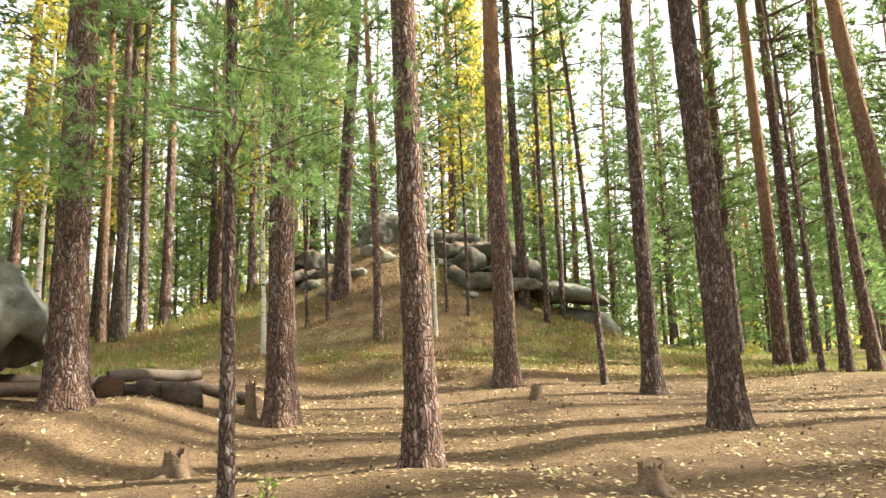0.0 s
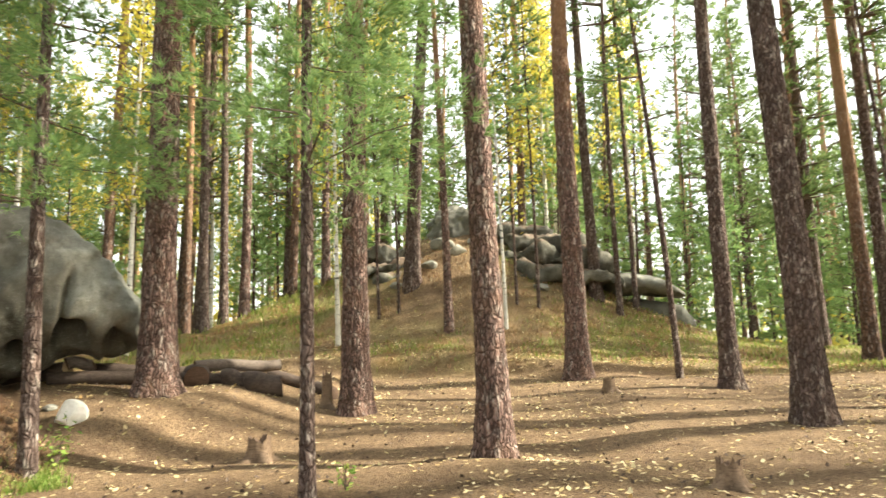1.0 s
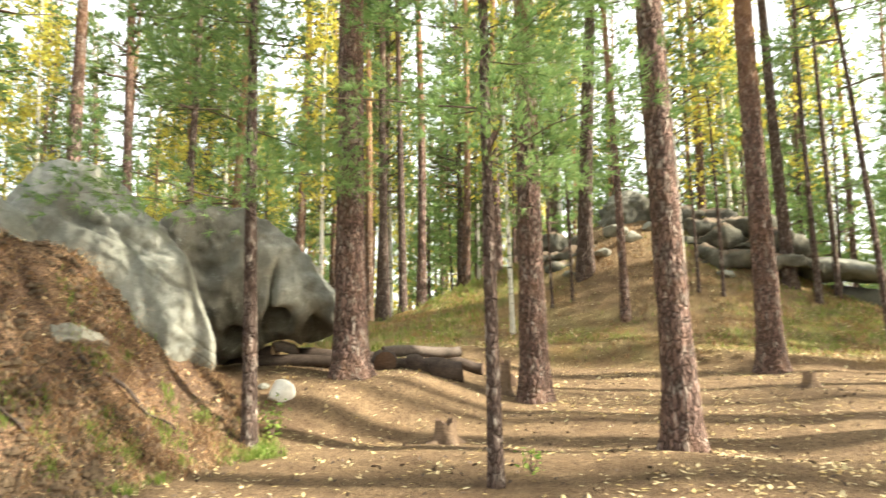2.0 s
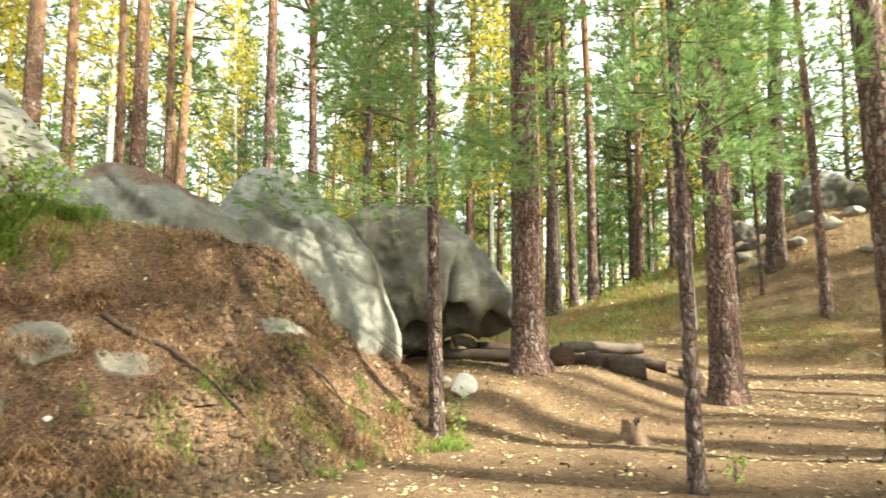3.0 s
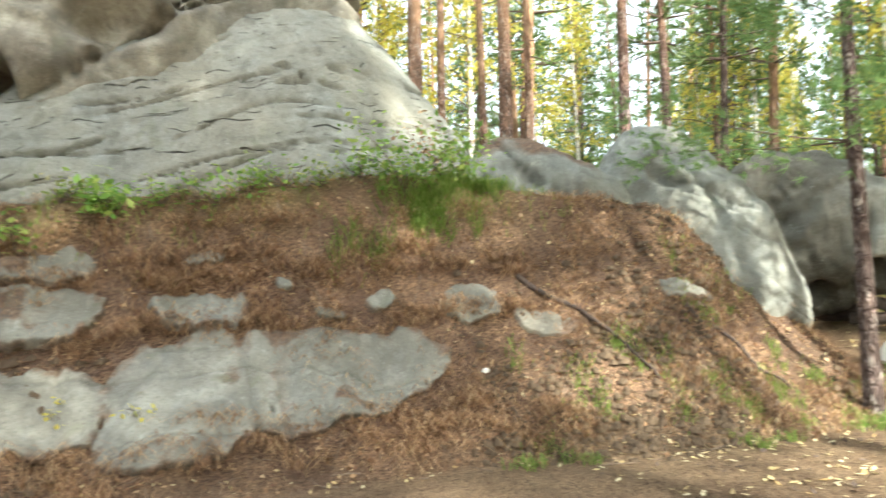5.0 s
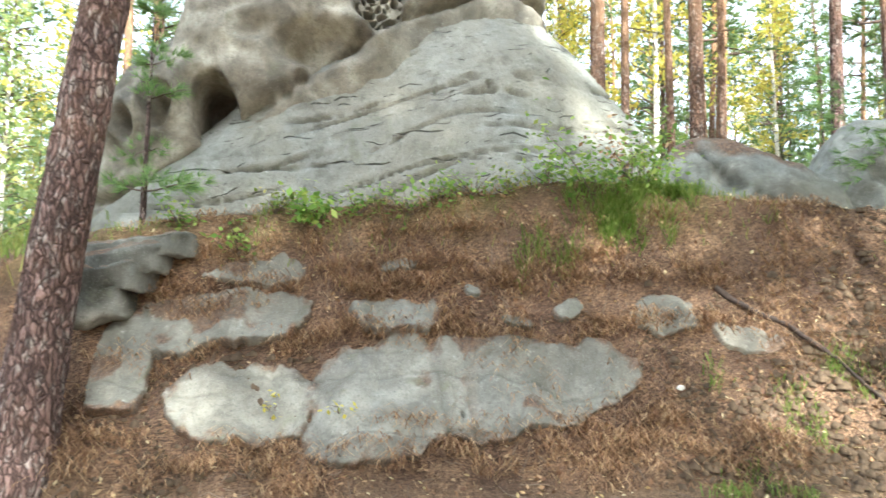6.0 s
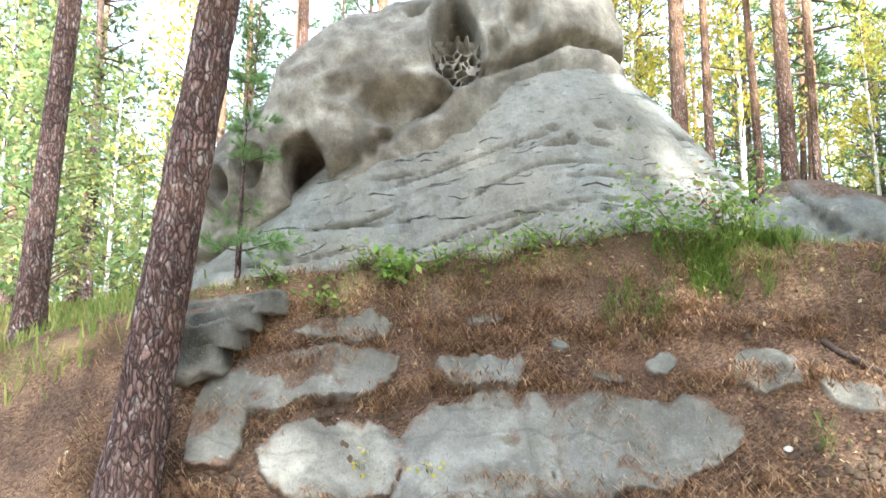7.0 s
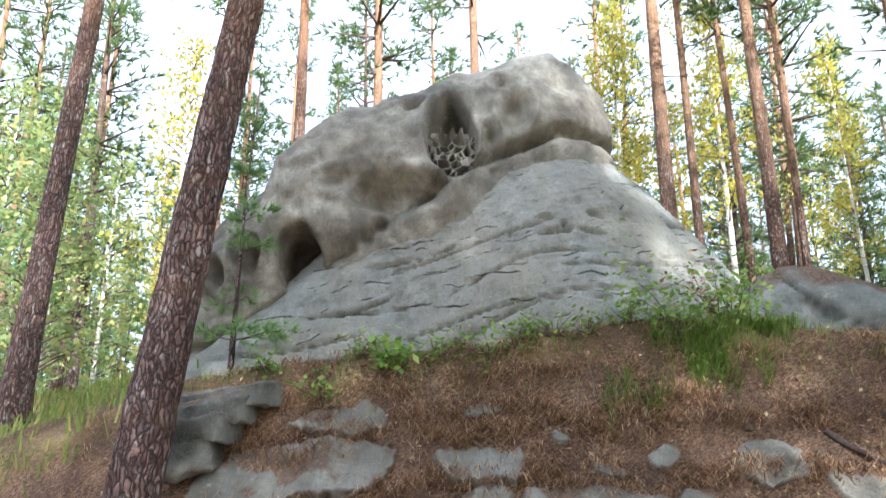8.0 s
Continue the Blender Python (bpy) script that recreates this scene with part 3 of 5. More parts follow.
def hollow_skin(p, n, uz):
    """The dark boulder: a vertical cleft and hollows along its underside."""
    u, z, v = uz.T
    out = rough_skin(14, 0.14, 0.07, 0.015)(p, n, uz)
    front = ss(-0.1, 0.3, v)
    for hu, hz, ru, rz, dep in ((0.45, 1.80, 0.26, 0.30, 0.55), (0.98, 1.66, 0.30, 0.34, 0.60), (-0.25, 1.5, 0.22, 0.26, 0.45), (-0.75, 2.7, 0.5, 0.7, 0.20)):
        q = np.sqrt(((u - hu) / ru) ** 2 + ((z - hz) / rz) ** 2) + 0.45 * vnoise(u * 3.3, z * 3.3, 3, 15)
        out = out - front * dep * (1 - ss(0.15, 1.1, q))
    cleft = np.exp(-((u - 0.28 - 0.12 * (z - 2.2)) / 0.05) ** 2) * ss(2.8, 2.3, z) * ss(1.4, 1.7, z)
    return out - 0.2 * front * cleft


tower = build_tower()
low_skin, low_stain_shade = slanting_cracks(3, 0.08, 0.4, 0.5, ((-0.25, 3.05, 0.22, 0.16, 0.14),))
grey_skin, grey_stain_shade = slanting_cracks(8, 0.05, 1.15, 0.7, ((-0.25, 3.02, 0.34, 0.13, 0.16), (-0.75, 3.45, 0.20, 0.10, 0.08), (0.35, 2.75, 0.24, 0.10, 0.07)))
low_rock = loaf("low_boulder", (-7.91, 4.77), 55.9, [-1.5, -1.0, -0.55, -0.15, 0.3, 0.6, 0.9, 1.1, 1.3], [2.6, 3.4, 3.62, 3.57, 3.45, 3.34, 3.1, 2.85, 2.3], [1.6] * 9, 0.75, 1.0, 120, 90, low_skin,
                "low rounded grey sandstone boulder covered with dry needles on top", cover=0.95, plan=3.0, stain_shade=low_stain_shade)
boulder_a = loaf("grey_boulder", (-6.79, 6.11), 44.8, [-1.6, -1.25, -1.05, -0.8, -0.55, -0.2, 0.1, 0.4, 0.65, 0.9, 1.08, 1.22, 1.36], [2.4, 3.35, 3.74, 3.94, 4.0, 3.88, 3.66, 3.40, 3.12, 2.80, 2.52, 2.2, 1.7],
                 [0.9] * 13, 0.85, 1.1, 240, 170, grey_skin, "large smooth grey boulder with slanting cracks on the bank", power=2.2, soft=0.07, lean=0.25, plan=2.3, stain_shade=grey_stain_shade)
# brown stain; shade of the left front and underside is painted in too
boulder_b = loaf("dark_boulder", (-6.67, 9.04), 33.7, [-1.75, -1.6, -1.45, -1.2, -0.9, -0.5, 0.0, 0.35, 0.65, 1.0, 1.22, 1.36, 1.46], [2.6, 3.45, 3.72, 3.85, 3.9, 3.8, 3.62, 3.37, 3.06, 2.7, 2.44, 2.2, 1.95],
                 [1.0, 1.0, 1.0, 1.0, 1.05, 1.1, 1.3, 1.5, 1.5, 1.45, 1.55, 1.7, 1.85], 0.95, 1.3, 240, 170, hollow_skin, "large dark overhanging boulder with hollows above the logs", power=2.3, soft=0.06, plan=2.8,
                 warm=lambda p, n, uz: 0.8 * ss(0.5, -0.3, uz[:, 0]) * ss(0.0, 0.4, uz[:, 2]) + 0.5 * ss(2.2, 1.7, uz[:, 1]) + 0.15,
                 stain_shade=lambda p, n, uz: 0.62 * ss(0.45, -0.1, uz[:, 0] + 0.2 * fbm(p[:, 0] * 2, p[:, 1] * 2, p[:, 2] * 2, 3, 17)) * ss(0.0, 0.4, uz[:, 2]) + 0.75 * ss(2.1, 1.75, uz[:, 1] + 0.15 * fbm(p[:, 0] * 3, p[:, 1] * 3, 0, 2, 19)))


def ledge_skin(seed):
    base = rough_skin(seed, 0.18, 0.13, 0.035)

    def skin(p, n, uz):
        x, y, z = p.T
        lay = (z - 0.15 * x) / 0.42 + 0.4 * vnoise(x * 0.8, y * 0.8, 0, seed + 4)
        return 1.1 * base(p, n, uz) + 0.07 * (lay - np.floor(lay)) - 0.10 * strata(z - 0.15 * x, x, y, seed + 9, 0.42)
    return skin


loaf("hill_boulder", (-1.75, 22.0), 3.6, [-0.95, -0.75, -0.4, 0.0, 0.4, 0.75, 0.95], [4.6, 5.4, 5.85, 5.95, 5.85, 5.4, 4.6], [4.0] * 7, 0.8, 1.2, 100, 80, ledge_skin(91), "rounded rock with a small dark hollow on top of the hill", "rock", 2.6, lambda p, n, uz: 0.5 + 0.4 * fbm(p[:, 0], p[:, 1], p[:, 2], 3, 5), stain_shade=lambda p, n, uz: 0.6 + 0.5 * fbm(p[:, 0] * 1.5, p[:, 1] * 1.5, p[:, 2] * 3, 3, 6))
for k, (lx, ly, lz, half, thick, depth, turn) in enumerate(((-3.9, 20.8, 4.75, 0.9, 0.5, 0.7, 12), (-3.6, 20.3, 4.2, 1.1, 0.42, 0.6, 8), (-3.2, 19.9, 3.75, 0.8, 0.36, 0.5, 5), (0.2, 21.6, 5.35, 1.3, 0.5, 0.8, 0), (1.2, 21.0, 4.95, 1.3, 0.5, 0.8, -4),
                                                          (0.5, 20.6, 4.55, 1.2, 0.42, 0.7, 2), (1.9, 20.4, 4.35, 1.3, 0.46, 0.8, -6), (1.5, 19.9, 3.85, 1.2, 0.42, 0.7, -3), (2.4, 19.7, 3.75, 0.9, 0.4, 0.7, -8), (0.1, 19.8, 3.75, 0.9, 0.36, 0.6, 3), (-1.2, 20.0, 4.05, 0.5, 0.28, 0.4, 0), (-0.9, 21.2, 4.9, 0.5, 0.32, 0.4, 0))):
    tilt_ = -0.16 if lx > 0 else 0.08
    lz -= 0.22
    thick *= 0.8
    loaf("rock_ledge", (lx, ly), turn, [-half, -0.92 * half, -0.5 * half, 0.0, 0.5 * half, 0.92 * half, half], [lz - 0.3 * thick - tilt_ * half, lz - tilt_ * half, lz + 0.03, lz + 0.05, lz, lz + tilt_ * half, lz - 0.3 * thick + tilt_ * half],
         [lz - thick - tilt_ * half] * 2 + [lz - thick] * 3 + [lz - thick + tilt_ * half] * 2, depth, depth + 0.8, 60, 40, ledge_skin(97 + k), "layered dark grey rock ledge on the wooded hill", "rock", 4.5, lambda p, n, uz: 0.6 + 0.4 * fbm(p[:, 0], p[:, 1], p[:, 2], 3, 5), soft=0.05, stain_shade=lambda p, n, uz: 0.80 + 0.5 * fbm(p[:, 0] * 1.5, p[:, 1] * 1.5, p[:, 2] * 3, 3, 6), cover=0.7)
loaf("flat_boulder", (4.35, 20.54), -12, [-1.6, -1.35, -0.8, -0.15, 0.35, 0.7, 0.82], [3.1, 3.55, 3.62, 3.48, 3.28, 3.02, 2.9], [2.6, 2.9, 2.95, 2.92, 2.85, 2.8, 2.82], 0.9, 1.2, 120, 80, rough_skin(103, 0.06, 0.05), "flat overhanging grey boulder on the shoulder of the hill", power=2.3, soft=0.06, stain_shade=lambda p, n, uz: 0.55 + 0.5 * fbm(p[:, 0] * 1.5, p[:, 1] * 1.5, p[:, 2] * 3, 3, 6))
loaf("flat_boulder", (4.5, 20.8), -12, [-1.3, -0.9, 0.0, 0.7, 1.0], [2.3, 2.8, 2.75, 2.6, 2.1], [1.4] * 5, 0.6, 1.0, 80, 60, rough_skin(107, 0.08, 0.05), "grey base boulder under a flat rock on the hill", power=2.5, stain_shade=lambda p, n, uz: 0.6 + 0.4 * fbm(p[:, 0] * 1.5, p[:, 1] * 1.5, p[:, 2] * 3, 3, 6))


def build_bank_rock():
    """Bedrock ledges that stand out of the soil of the bank: place along the bank, share of its height, half sizes, slope of the bottom edge, thickness."""
    ledges = ((0.16, 0.36, 0.66, 0.23, 0.00, 0.09), (1.42, 0.41, 1.10, 0.16, 0.10, 0.07), (0.26, 0.635, 0.52, 0.058, 0.02, 0.13), (-1.02, 0.42, 0.76, 0.14, 0.00, 0.08), (-0.95, 0.83, 0.42, 0.035, 0.0, 0.09),
              (-1.20, 0.68, 0.86, 0.10, 0.02, 0.15), (-2.05, 0.54, 0.28, 0.19, 0.0, 0.16), (1.12, 0.715, 0.15, 0.026, 0.0, 0.06), (0.50, 0.79, 0.20, 0.022, 0.0, 0.05), (1.51, 0.615, 0.17, 0.03, 0.0, 0.08),
              (1.97, 0.645, 0.16, 0.042, 0.0, 0.07), (2.82, 0.61, 0.26, 0.052, 0.03, 0.07), (3.47, 0.55, 0.24, 0.03, 0.0, 0.04), (5.21, 0.70, 0.26, 0.035, 0.0, 0.05))
    ny, nq = 600, 250
    Y, Q = np.meshgrid(np.linspace(-3.0, 5.7, ny), np.linspace(-0.02, 0.98, nq))
    y, q = Y.ravel(), Q.ravel()
    x = foot_x(y) + q * (crest_x(y) - foot_x(y))
    wob = 0.20 * fbm(y * 1.7, q * 5, 0, 6, 111) + 0.07 * (0.4 - np.abs(vnoise(y * 5, q * 13, 0, 114))) + 0.06 * fbm(y * 12, q * 26, 0, 3, 112)
    m, off = np.full(len(y), -1.0), np.full(len(y), -0.16)
    tone = np.zeros(len(y))
    for k, (cy, cq, ry, rq, rise, proud) in enumerate(ledges):
        v = (q - cq - rise * (y - cy) * np.clip(0.5 - (q - cq) / (2 * rq), 0, 1)) / rq
        u = (y - cy) / ry
        mk = 1 - (np.abs(u) ** 2.8 + np.abs(v) ** 2.8) ** (1 / 2.8) + wob * np.clip(0.16 / (rq * 1.9), 0.6, 2.2)
        face = 0.015 + proud * (0.62 - 0.40 * v) * (1 - 0.25 * np.abs(u) ** 3) + 0.03 * vnoise(y * 1.6, q * 3, k, 141)
        off = np.maximum(off, -0.16 + (face + 0.16) * ss(-0.03, 0.07, mk))
        tone = np.where(mk > m, vnoise(k * 3.7, 0.3, 0, 143), tone)
        m = np.maximum(m, mk)
    step = (q * 2.1 + 0.10 * y + 0.05 * vnoise(y * 1.3, q * 2, 0, 145)) / 0.16
    joint = np.exp(-((step - np.round(step)) / 0.07) ** 2) * ss(0.15, 0.45, vnoise(y * 0.9 + 4.1 * np.round(step), np.round(step) * 2.3, 0, 147))
    split = np.exp(-((y - 0.70 - 0.05 * vnoise(q * 9, 0, 0, 149)) / 0.035) ** 2) + 0.8 * np.exp(-((y + 0.47 - 0.06 * vnoise(q * 8, 2, 0, 151)) / 0.03) ** 2)
    pits = ss(0.62, 0.80, fbm(x * 7, y * 7, q * 14, 3, 131)) * ss(0.0, 0.4, fbm(x * 1.1, y * 1.1, q * 3, 2, 133))
    off = off + 0.010 * fbm(x * 2, y * 2, q * 8, 3, 117) + 0.006 * fbm(x * 12, y * 12, q * 40, 3, 119) - 0.010 * joint - 0.02 * np.clip(split, 0, 1) - 0.025 * pits
    p = np.stack([x + 0.80 * off, y, ground_z(x, y) + 0.45 * off], 1)
    ob = mesh_ob("bank_rock", p, grid_faces(ny, nq), ROCK)
    set_attr(ob, "warm", np.clip(0.25 + 0.35 * tone + 0.3 * ss(0.0, 0.5, fbm(x, y, q * 3, 3, 5)), 0, 1))
    set_attr(ob, "crack_shade", np.clip(0.85 * pits + 0.25 * joint + 0.30 * split * ss(-0.2, 0.3, vnoise(y * 6, q * 11, 0, 155)) + 0.20 - 0.2 * tone + 0.2 * fbm(x * 2.6, y * 2.6, q * 8, 4, 135), 0, 0.9))
    streak = np.exp(-((y - 0.84) / 0.13) ** 2) * ss(-0.1, 0.3, fbm(y * 7, q * 12, 0, 4, 153))
    set_attr(ob, "soil", np.clip(0.95 * ss(0.16, -0.01, m + 0.13 * fbm(x * 9, y * 9, q * 26, 4, 137)) + 0.8 * streak + 0.85 * ss(0.48, 0.70, fbm(x * 1.8, y * 1.8, q * 9, 5, 139)), 0, 0.95))
    return tagged(ob, "worn grey bedrock ledges standing out of the soil of the bank", "rock")


build_bank_rock()
for k, (lx, ly, lz, half, thick, turn) in enumerate(((-8.26, -1.98, 2.18, 0.50, 0.13, 78), (-8.22, -2.12, 2.04, 0.40, 0.14, 84), (-8.14, -2.20, 1.88, 0.36, 0.17, 76), (-8.06, -2.26, 1.69, 0.26, 0.20, 82))):
    loaf("rock_ledge", (lx, ly), turn, [-half, -0.94 * half, -0.4 * half, 0.3 * half, 0.94 * half, half], [lz - 0.4 * thick, lz - 0.08, lz - 0.03, lz + 0.03, lz + 0.07, lz - 0.1 * thick], [lz - thick - 0.16] * 3 + [lz - thick - 0.10] * 3, 0.40 + 0.05 * (k % 3), 0.6, 70, 60,
         rough_skin(151 + k, 0.03, 0.05, 0.02), "broken grey layered rock ledge at the end of the bank", "rock", 7.0, lambda p, n, uz: 0.35 + 0.4 * fbm(p[:, 0], p[:, 1], p[:, 2], 3, 5), soft=0.02, cover=0.7, plan=9.0, stain_shade=lambda p, n, uz: 0.45 + 0.5 * fbm(p[:, 0] * 3, p[:, 1] * 3, p[:, 2] * 5, 3, 9))


# ---- trees ----
def tube(path, radii, sides):
    """Rings of a bent tapered tube; path (n, 3), radii (n)."""
    path, radii = np.asarray(path, float), np.asarray(radii, float)
    tan = np.gradient(path, axis=0)
    tan /= np.linalg.norm(tan, axis=1)[:, None] + 1e-9
    ref = np.where(np.abs(tan[:, 2:3]) > 0.8, np.array([[1.0, 0, 0]]), np.array([[0, 0, 1.0]]))
    a = np.cross(tan, ref)
    a /= np.linalg.norm(a, axis=1)[:, None]
    b = np.cross(tan, a)
    th = np.linspace(0, 2 * math.pi, sides, endpoint=False)
    v = path[:, None] + radii[:, None, None] * (np.cos(th)[None, :, None] * a[:, None] + np.sin(th)[None, :, None] * b[:, None])
    return v.reshape(-1, 3), grid_faces(sides, len(path), True)


def join(pieces):
    vs, fs, k = [], [], 0
    for v, f in pieces:
        vs.append(v)
        fs.append(f + k)
        k += len(v)
    return np.concatenate(vs), np.concatenate(fs)


def trunk_mesh(height, r, lean, seed, sides=20, step=0.25, flare=1.0, rough=0.06, sink=0.35):
    """A tapered trunk with flared roots and uneven bark."""
    z = np.arange(-sink, height, step) if step > 0.07 else np.concatenate([np.arange(-sink, 8.5, step), np.arange(8.5, height, 0.5)])
    n = len(z)
    zz = np.clip(z, 0, None)
    rng = np.random.RandomState(seed)
    w = 0.010 * height
    px = lean[0] * zz + w * np.sin(zz * rng.uniform(0.15, 0.3) + rng.uniform(0, 6)) * zz / height
    py = lean[1] * zz + w * np.sin(zz * rng.uniform(0.15, 0.3) + rng.uniform(0, 6)) * zz / height
    rad = r * (1.06 - 0.80 * (zz / height) ** 1.15)
    th = np.linspace(0, 2 * math.pi, sides, endpoint=False)
    T, Z = np.meshgrid(th, z)
    R = np.repeat(rad[:, None], sides, 1)
    lobes = 0.55 + 0.45 * np.cos(T * 4 + seed) * np.cos(T * 1.0 + seed * 2.0)
    R = R * (1 + flare * (0.42 * np.exp(-np.clip(Z, 0, None) / 0.28) * (0.4 + lobes) + 0.16 * np.exp(-np.clip(Z, 0, None) / 0.9)))
    if rough:
        c, s = np.cos(T), np.sin(T)
        k = min(1.0, r / 0.15)
        R = R * (1 + rough * (np.abs(vnoise(c * 5 * k + 9, s * 5 * k, Z * 2.2, seed)) * 1.6 - 0.5 + 0.5 * vnoise(c * 11 * k, s * 11 * k, Z * 6, seed + 3)))
    v = np.stack([px[:, None] + R * np.cos(T), py[:, None] + R * np.sin(T), Z], -1).reshape(-1, 3)
    return v, grid_faces(sides, n, True), lambda q: np.array([np.interp(q, z, px), np.interp(q, z, py), q])


def sprays(rng, centres, dirs, per, length, width, spread):
    """Needle tufts: thin triangles that fan out from each centre about its direction."""
    n = len(centres)
    c = np.repeat(centres, per, 0)
    d = np.repeat(dirs, per, 0) + rng.normal(0, spread, (n * per, 3))
    d /= np.linalg.norm(d, axis=1)[:, None]
    side = np.cross(d, rng.normal(0, 1, d.shape))
    side /= np.linalg.norm(side, axis=1)[:, None]
    L = length * rng.uniform(0.6, 1.25, (n * per, 1))
    a = c + side * width * 0.5
    b = c - side * width * 0.5
    return np.stack([a, b, c + d * L], 1)


def crown(rng, axis, z0, z1, radius, whorl, per_branch, tuft, needles, width, shape="pine", twig=0.02, seg=3):
    """Branches in loose whorls with needle tufts. Returns branch pieces and tuft triangles."""
    pieces, centres, dirs = [], [], []
    z = z0
    while z < z1:
        f = (z - z0) / (z1 - z0)
        reach = radius * ((1 - f) ** 0.7 * (0.55 + 0.45 * min(1, f * 5)) if shape == "pine" else (1 - f) * 0.9 + 0.08)
        for _ in range(rng.randint(2, 5)):
            az = rng.uniform(0, 2 * math.pi)
            L = reach * rng.uniform(0.55, 1.15) + 0.1
            up = rng.uniform(-0.12, 0.35) + 0.25 * f
            d = np.array([math.cos(az), math.sin(az), up])
            s = np.linspace(0, 1, seg)
            path = axis(z) + s[:, None] * L * d + np.stack([0 * s, 0 * s, 0.10 * L * (s ** 2 - s * 0.6)], 1) + rng.normal(0, 0.03 * L, (seg, 3)) * s[:, None]
            pieces.append(tube(path, twig * (1.05 - s) * (0.4 + L / max(radius, 0.1)), 3))
            k = max(3, int(per_branch * (0.4 + L / radius)))
            q = rng.uniform(0.12, 1.0, k) ** 0.75
            at = np.stack([np.interp(q, s, path[:, a]) for a in range(3)], 1)
            off = rng.normal(0, 1, (k, 3)) * np.array([0.17, 0.17, 0.085]) * L * (1.1 - 0.45 * q[:, None])
            centres.append(at + off)
            dd = d / np.linalg.norm(d) + off / (np.linalg.norm(off, axis=1)[:, None] + 1e-6) * 0.8 + np.array([0, 0, 0.25])
            dirs.append(dd / np.linalg.norm(dd, axis=1)[:, None])
        z += whorl * rng.uniform(0.6, 1.4)
    return pieces, sprays(rng, np.concatenate(centres), np.concatenate(dirs), needles, tuft, width, 0.45)


def pine(x, y, r, height, lean=(0, 0), bark=None, seed=0, near=False, crown_from=0.55, radius=None, label="", needles=True, dead=0, density=1.0, coarse=1.0):
    """A tall Scots pine: bare plated trunk, a few dead stubs, and a crown near the top."""
    rng = np.random.RandomState(seed + 100)
    tree = tagged(new("pine_tree"), label or "tall pine with a bare plated trunk and a high green crown", "pine tree", "forest pines")
    tree.location = (x, y, gz(x, y))
    v, f, axis = trunk_mesh(height, r, lean, seed, 40 if near else 9, 0.05 if near else 0.9, 1.0, 0.07 if near else 0.05)
    mesh_ob("trunk", v, f, bark or BARK, tree)
    if needles:
        z0 = height * crown_from
        pieces, tri = crown(rng, axis, z0, height, radius or height * 0.13, 0.55, 10 * density, 0.34 * coarse, 6, 0.05 * coarse, twig=0.045)
        for k in range(dead):
            z, az = rng.uniform(0.25, 0.55) * height, rng.uniform(0, 6.28)
            L = rng.uniform(0.4, 1.3)
            s = np.linspace(0, 1, 4)
            pieces.append(tube(axis(z) + s[:, None] * L * np.array([math.cos(az), math.sin(az), -0.1]) + rng.normal(0, 0.04, (4, 3)) * s[:, None], 0.018 * (1.1 - s), 4))
        tagged(mesh_ob("branchwork", *join(pieces), TWIG, tree), kind="stuff")
        tris_ob("needle_crown", tri, NEEDLE, tree)
    return tree


def young_pine(x, y, r, height, lean=(0, 0), z0=2.4, radius=1.5, seed=0, label="", bark=None, density=1.0, near=False):
    """A slim young pine whose whorls carry long soft needles."""
    rng = np.random.RandomState(seed + 500)
    tree = tagged(new("young_pine"), label or "slim young pine with thin dark trunk and soft green whorls", "pine tree", "young pines")
    tree.location = (x, y, gz(x, y))
    v, f, axis = trunk_mesh(height, r, lean, seed, 20 if near else 7, 0.1 if near else 0.6, 0.5, 0.06)
    mesh_ob("trunk", v, f, bark or BARK_DARK, tree)
    pieces, tri = crown(rng, axis, z0, height, radius, 0.42, (55 if near else 9) * density, 0.14 if near else 0.26, 20 if near else 6, 0.009 if near else 0.045, "young", 0.009 if near else 0.016, 6 if near else 3)
    if near:
        for v, f in pieces:
            mesh_ob("branch", v, f, TWIG, tree)
    else:
        tagged(mesh_ob("branchwork", *join(pieces), TWIG, tree), kind="stuff")
    tris_ob("needle_crown", tri, NEEDLE_LIGHT, tree)
    return tree


def birch(x, y, r, height, lean=(0, 0), seed=0, leaves=YELLOW, z0=0.3, radius=1.6, count=2600, label=""):
    rng = np.random.RandomState(seed + 900)
    tree = tagged(new("birch_tree"), label or "slender birch with white bark and yellow autumn leaves", "birch tree", "autumn birches")
    tree.location = (x, y, gz(x, y))
    v, f, axis = trunk_mesh(height, r, lean, seed, 10, 0.4, 0.4, 0.03)
    mesh_ob("trunk", v, f, BIRCH, tree)
    pieces, centres = [], []
    z = height * z0
    while z < height:
        k = (z / height - z0) / (1 - z0)
        az = rng.uniform(0, 6.28)
        L = radius * (1 - 0.8 * k) * rng.uniform(0.5, 1.1)
        s = np.linspace(0, 1, 5)
        path = axis(z) + s[:, None] * L * np.array([math.cos(az), math.sin(az), 0.75]) + rng.normal(0, 0.05 * L, (5, 3)) * s[:, None] - np.stack([0 * s, 0 * s, 0.45 * L * s ** 2.5], 1)
        pieces.append(tube(path, 0.022 * (1.05 - s), 4))
        q = rng.uniform(0.2, 1.05, 30)
        centres.append(np.stack([np.interp(q, s, path[:, a]) for a in range(3)], 1) + rng.normal(0, 0.22, (30, 3)))
        z += rng.uniform(0.12, 0.3) * height / 12
    c = np.concatenate(centres)
    c = c[rng.randint(0, len(c), count)] + rng.normal(0, 0.08, (count, 3))
    tagged(mesh_ob("branchwork", *join(pieces), TWIG, tree), kind="stuff")
    tris_ob("leaf_crown", leaf_quads(rng, c, 0.075), leaves, tree)
    return tree


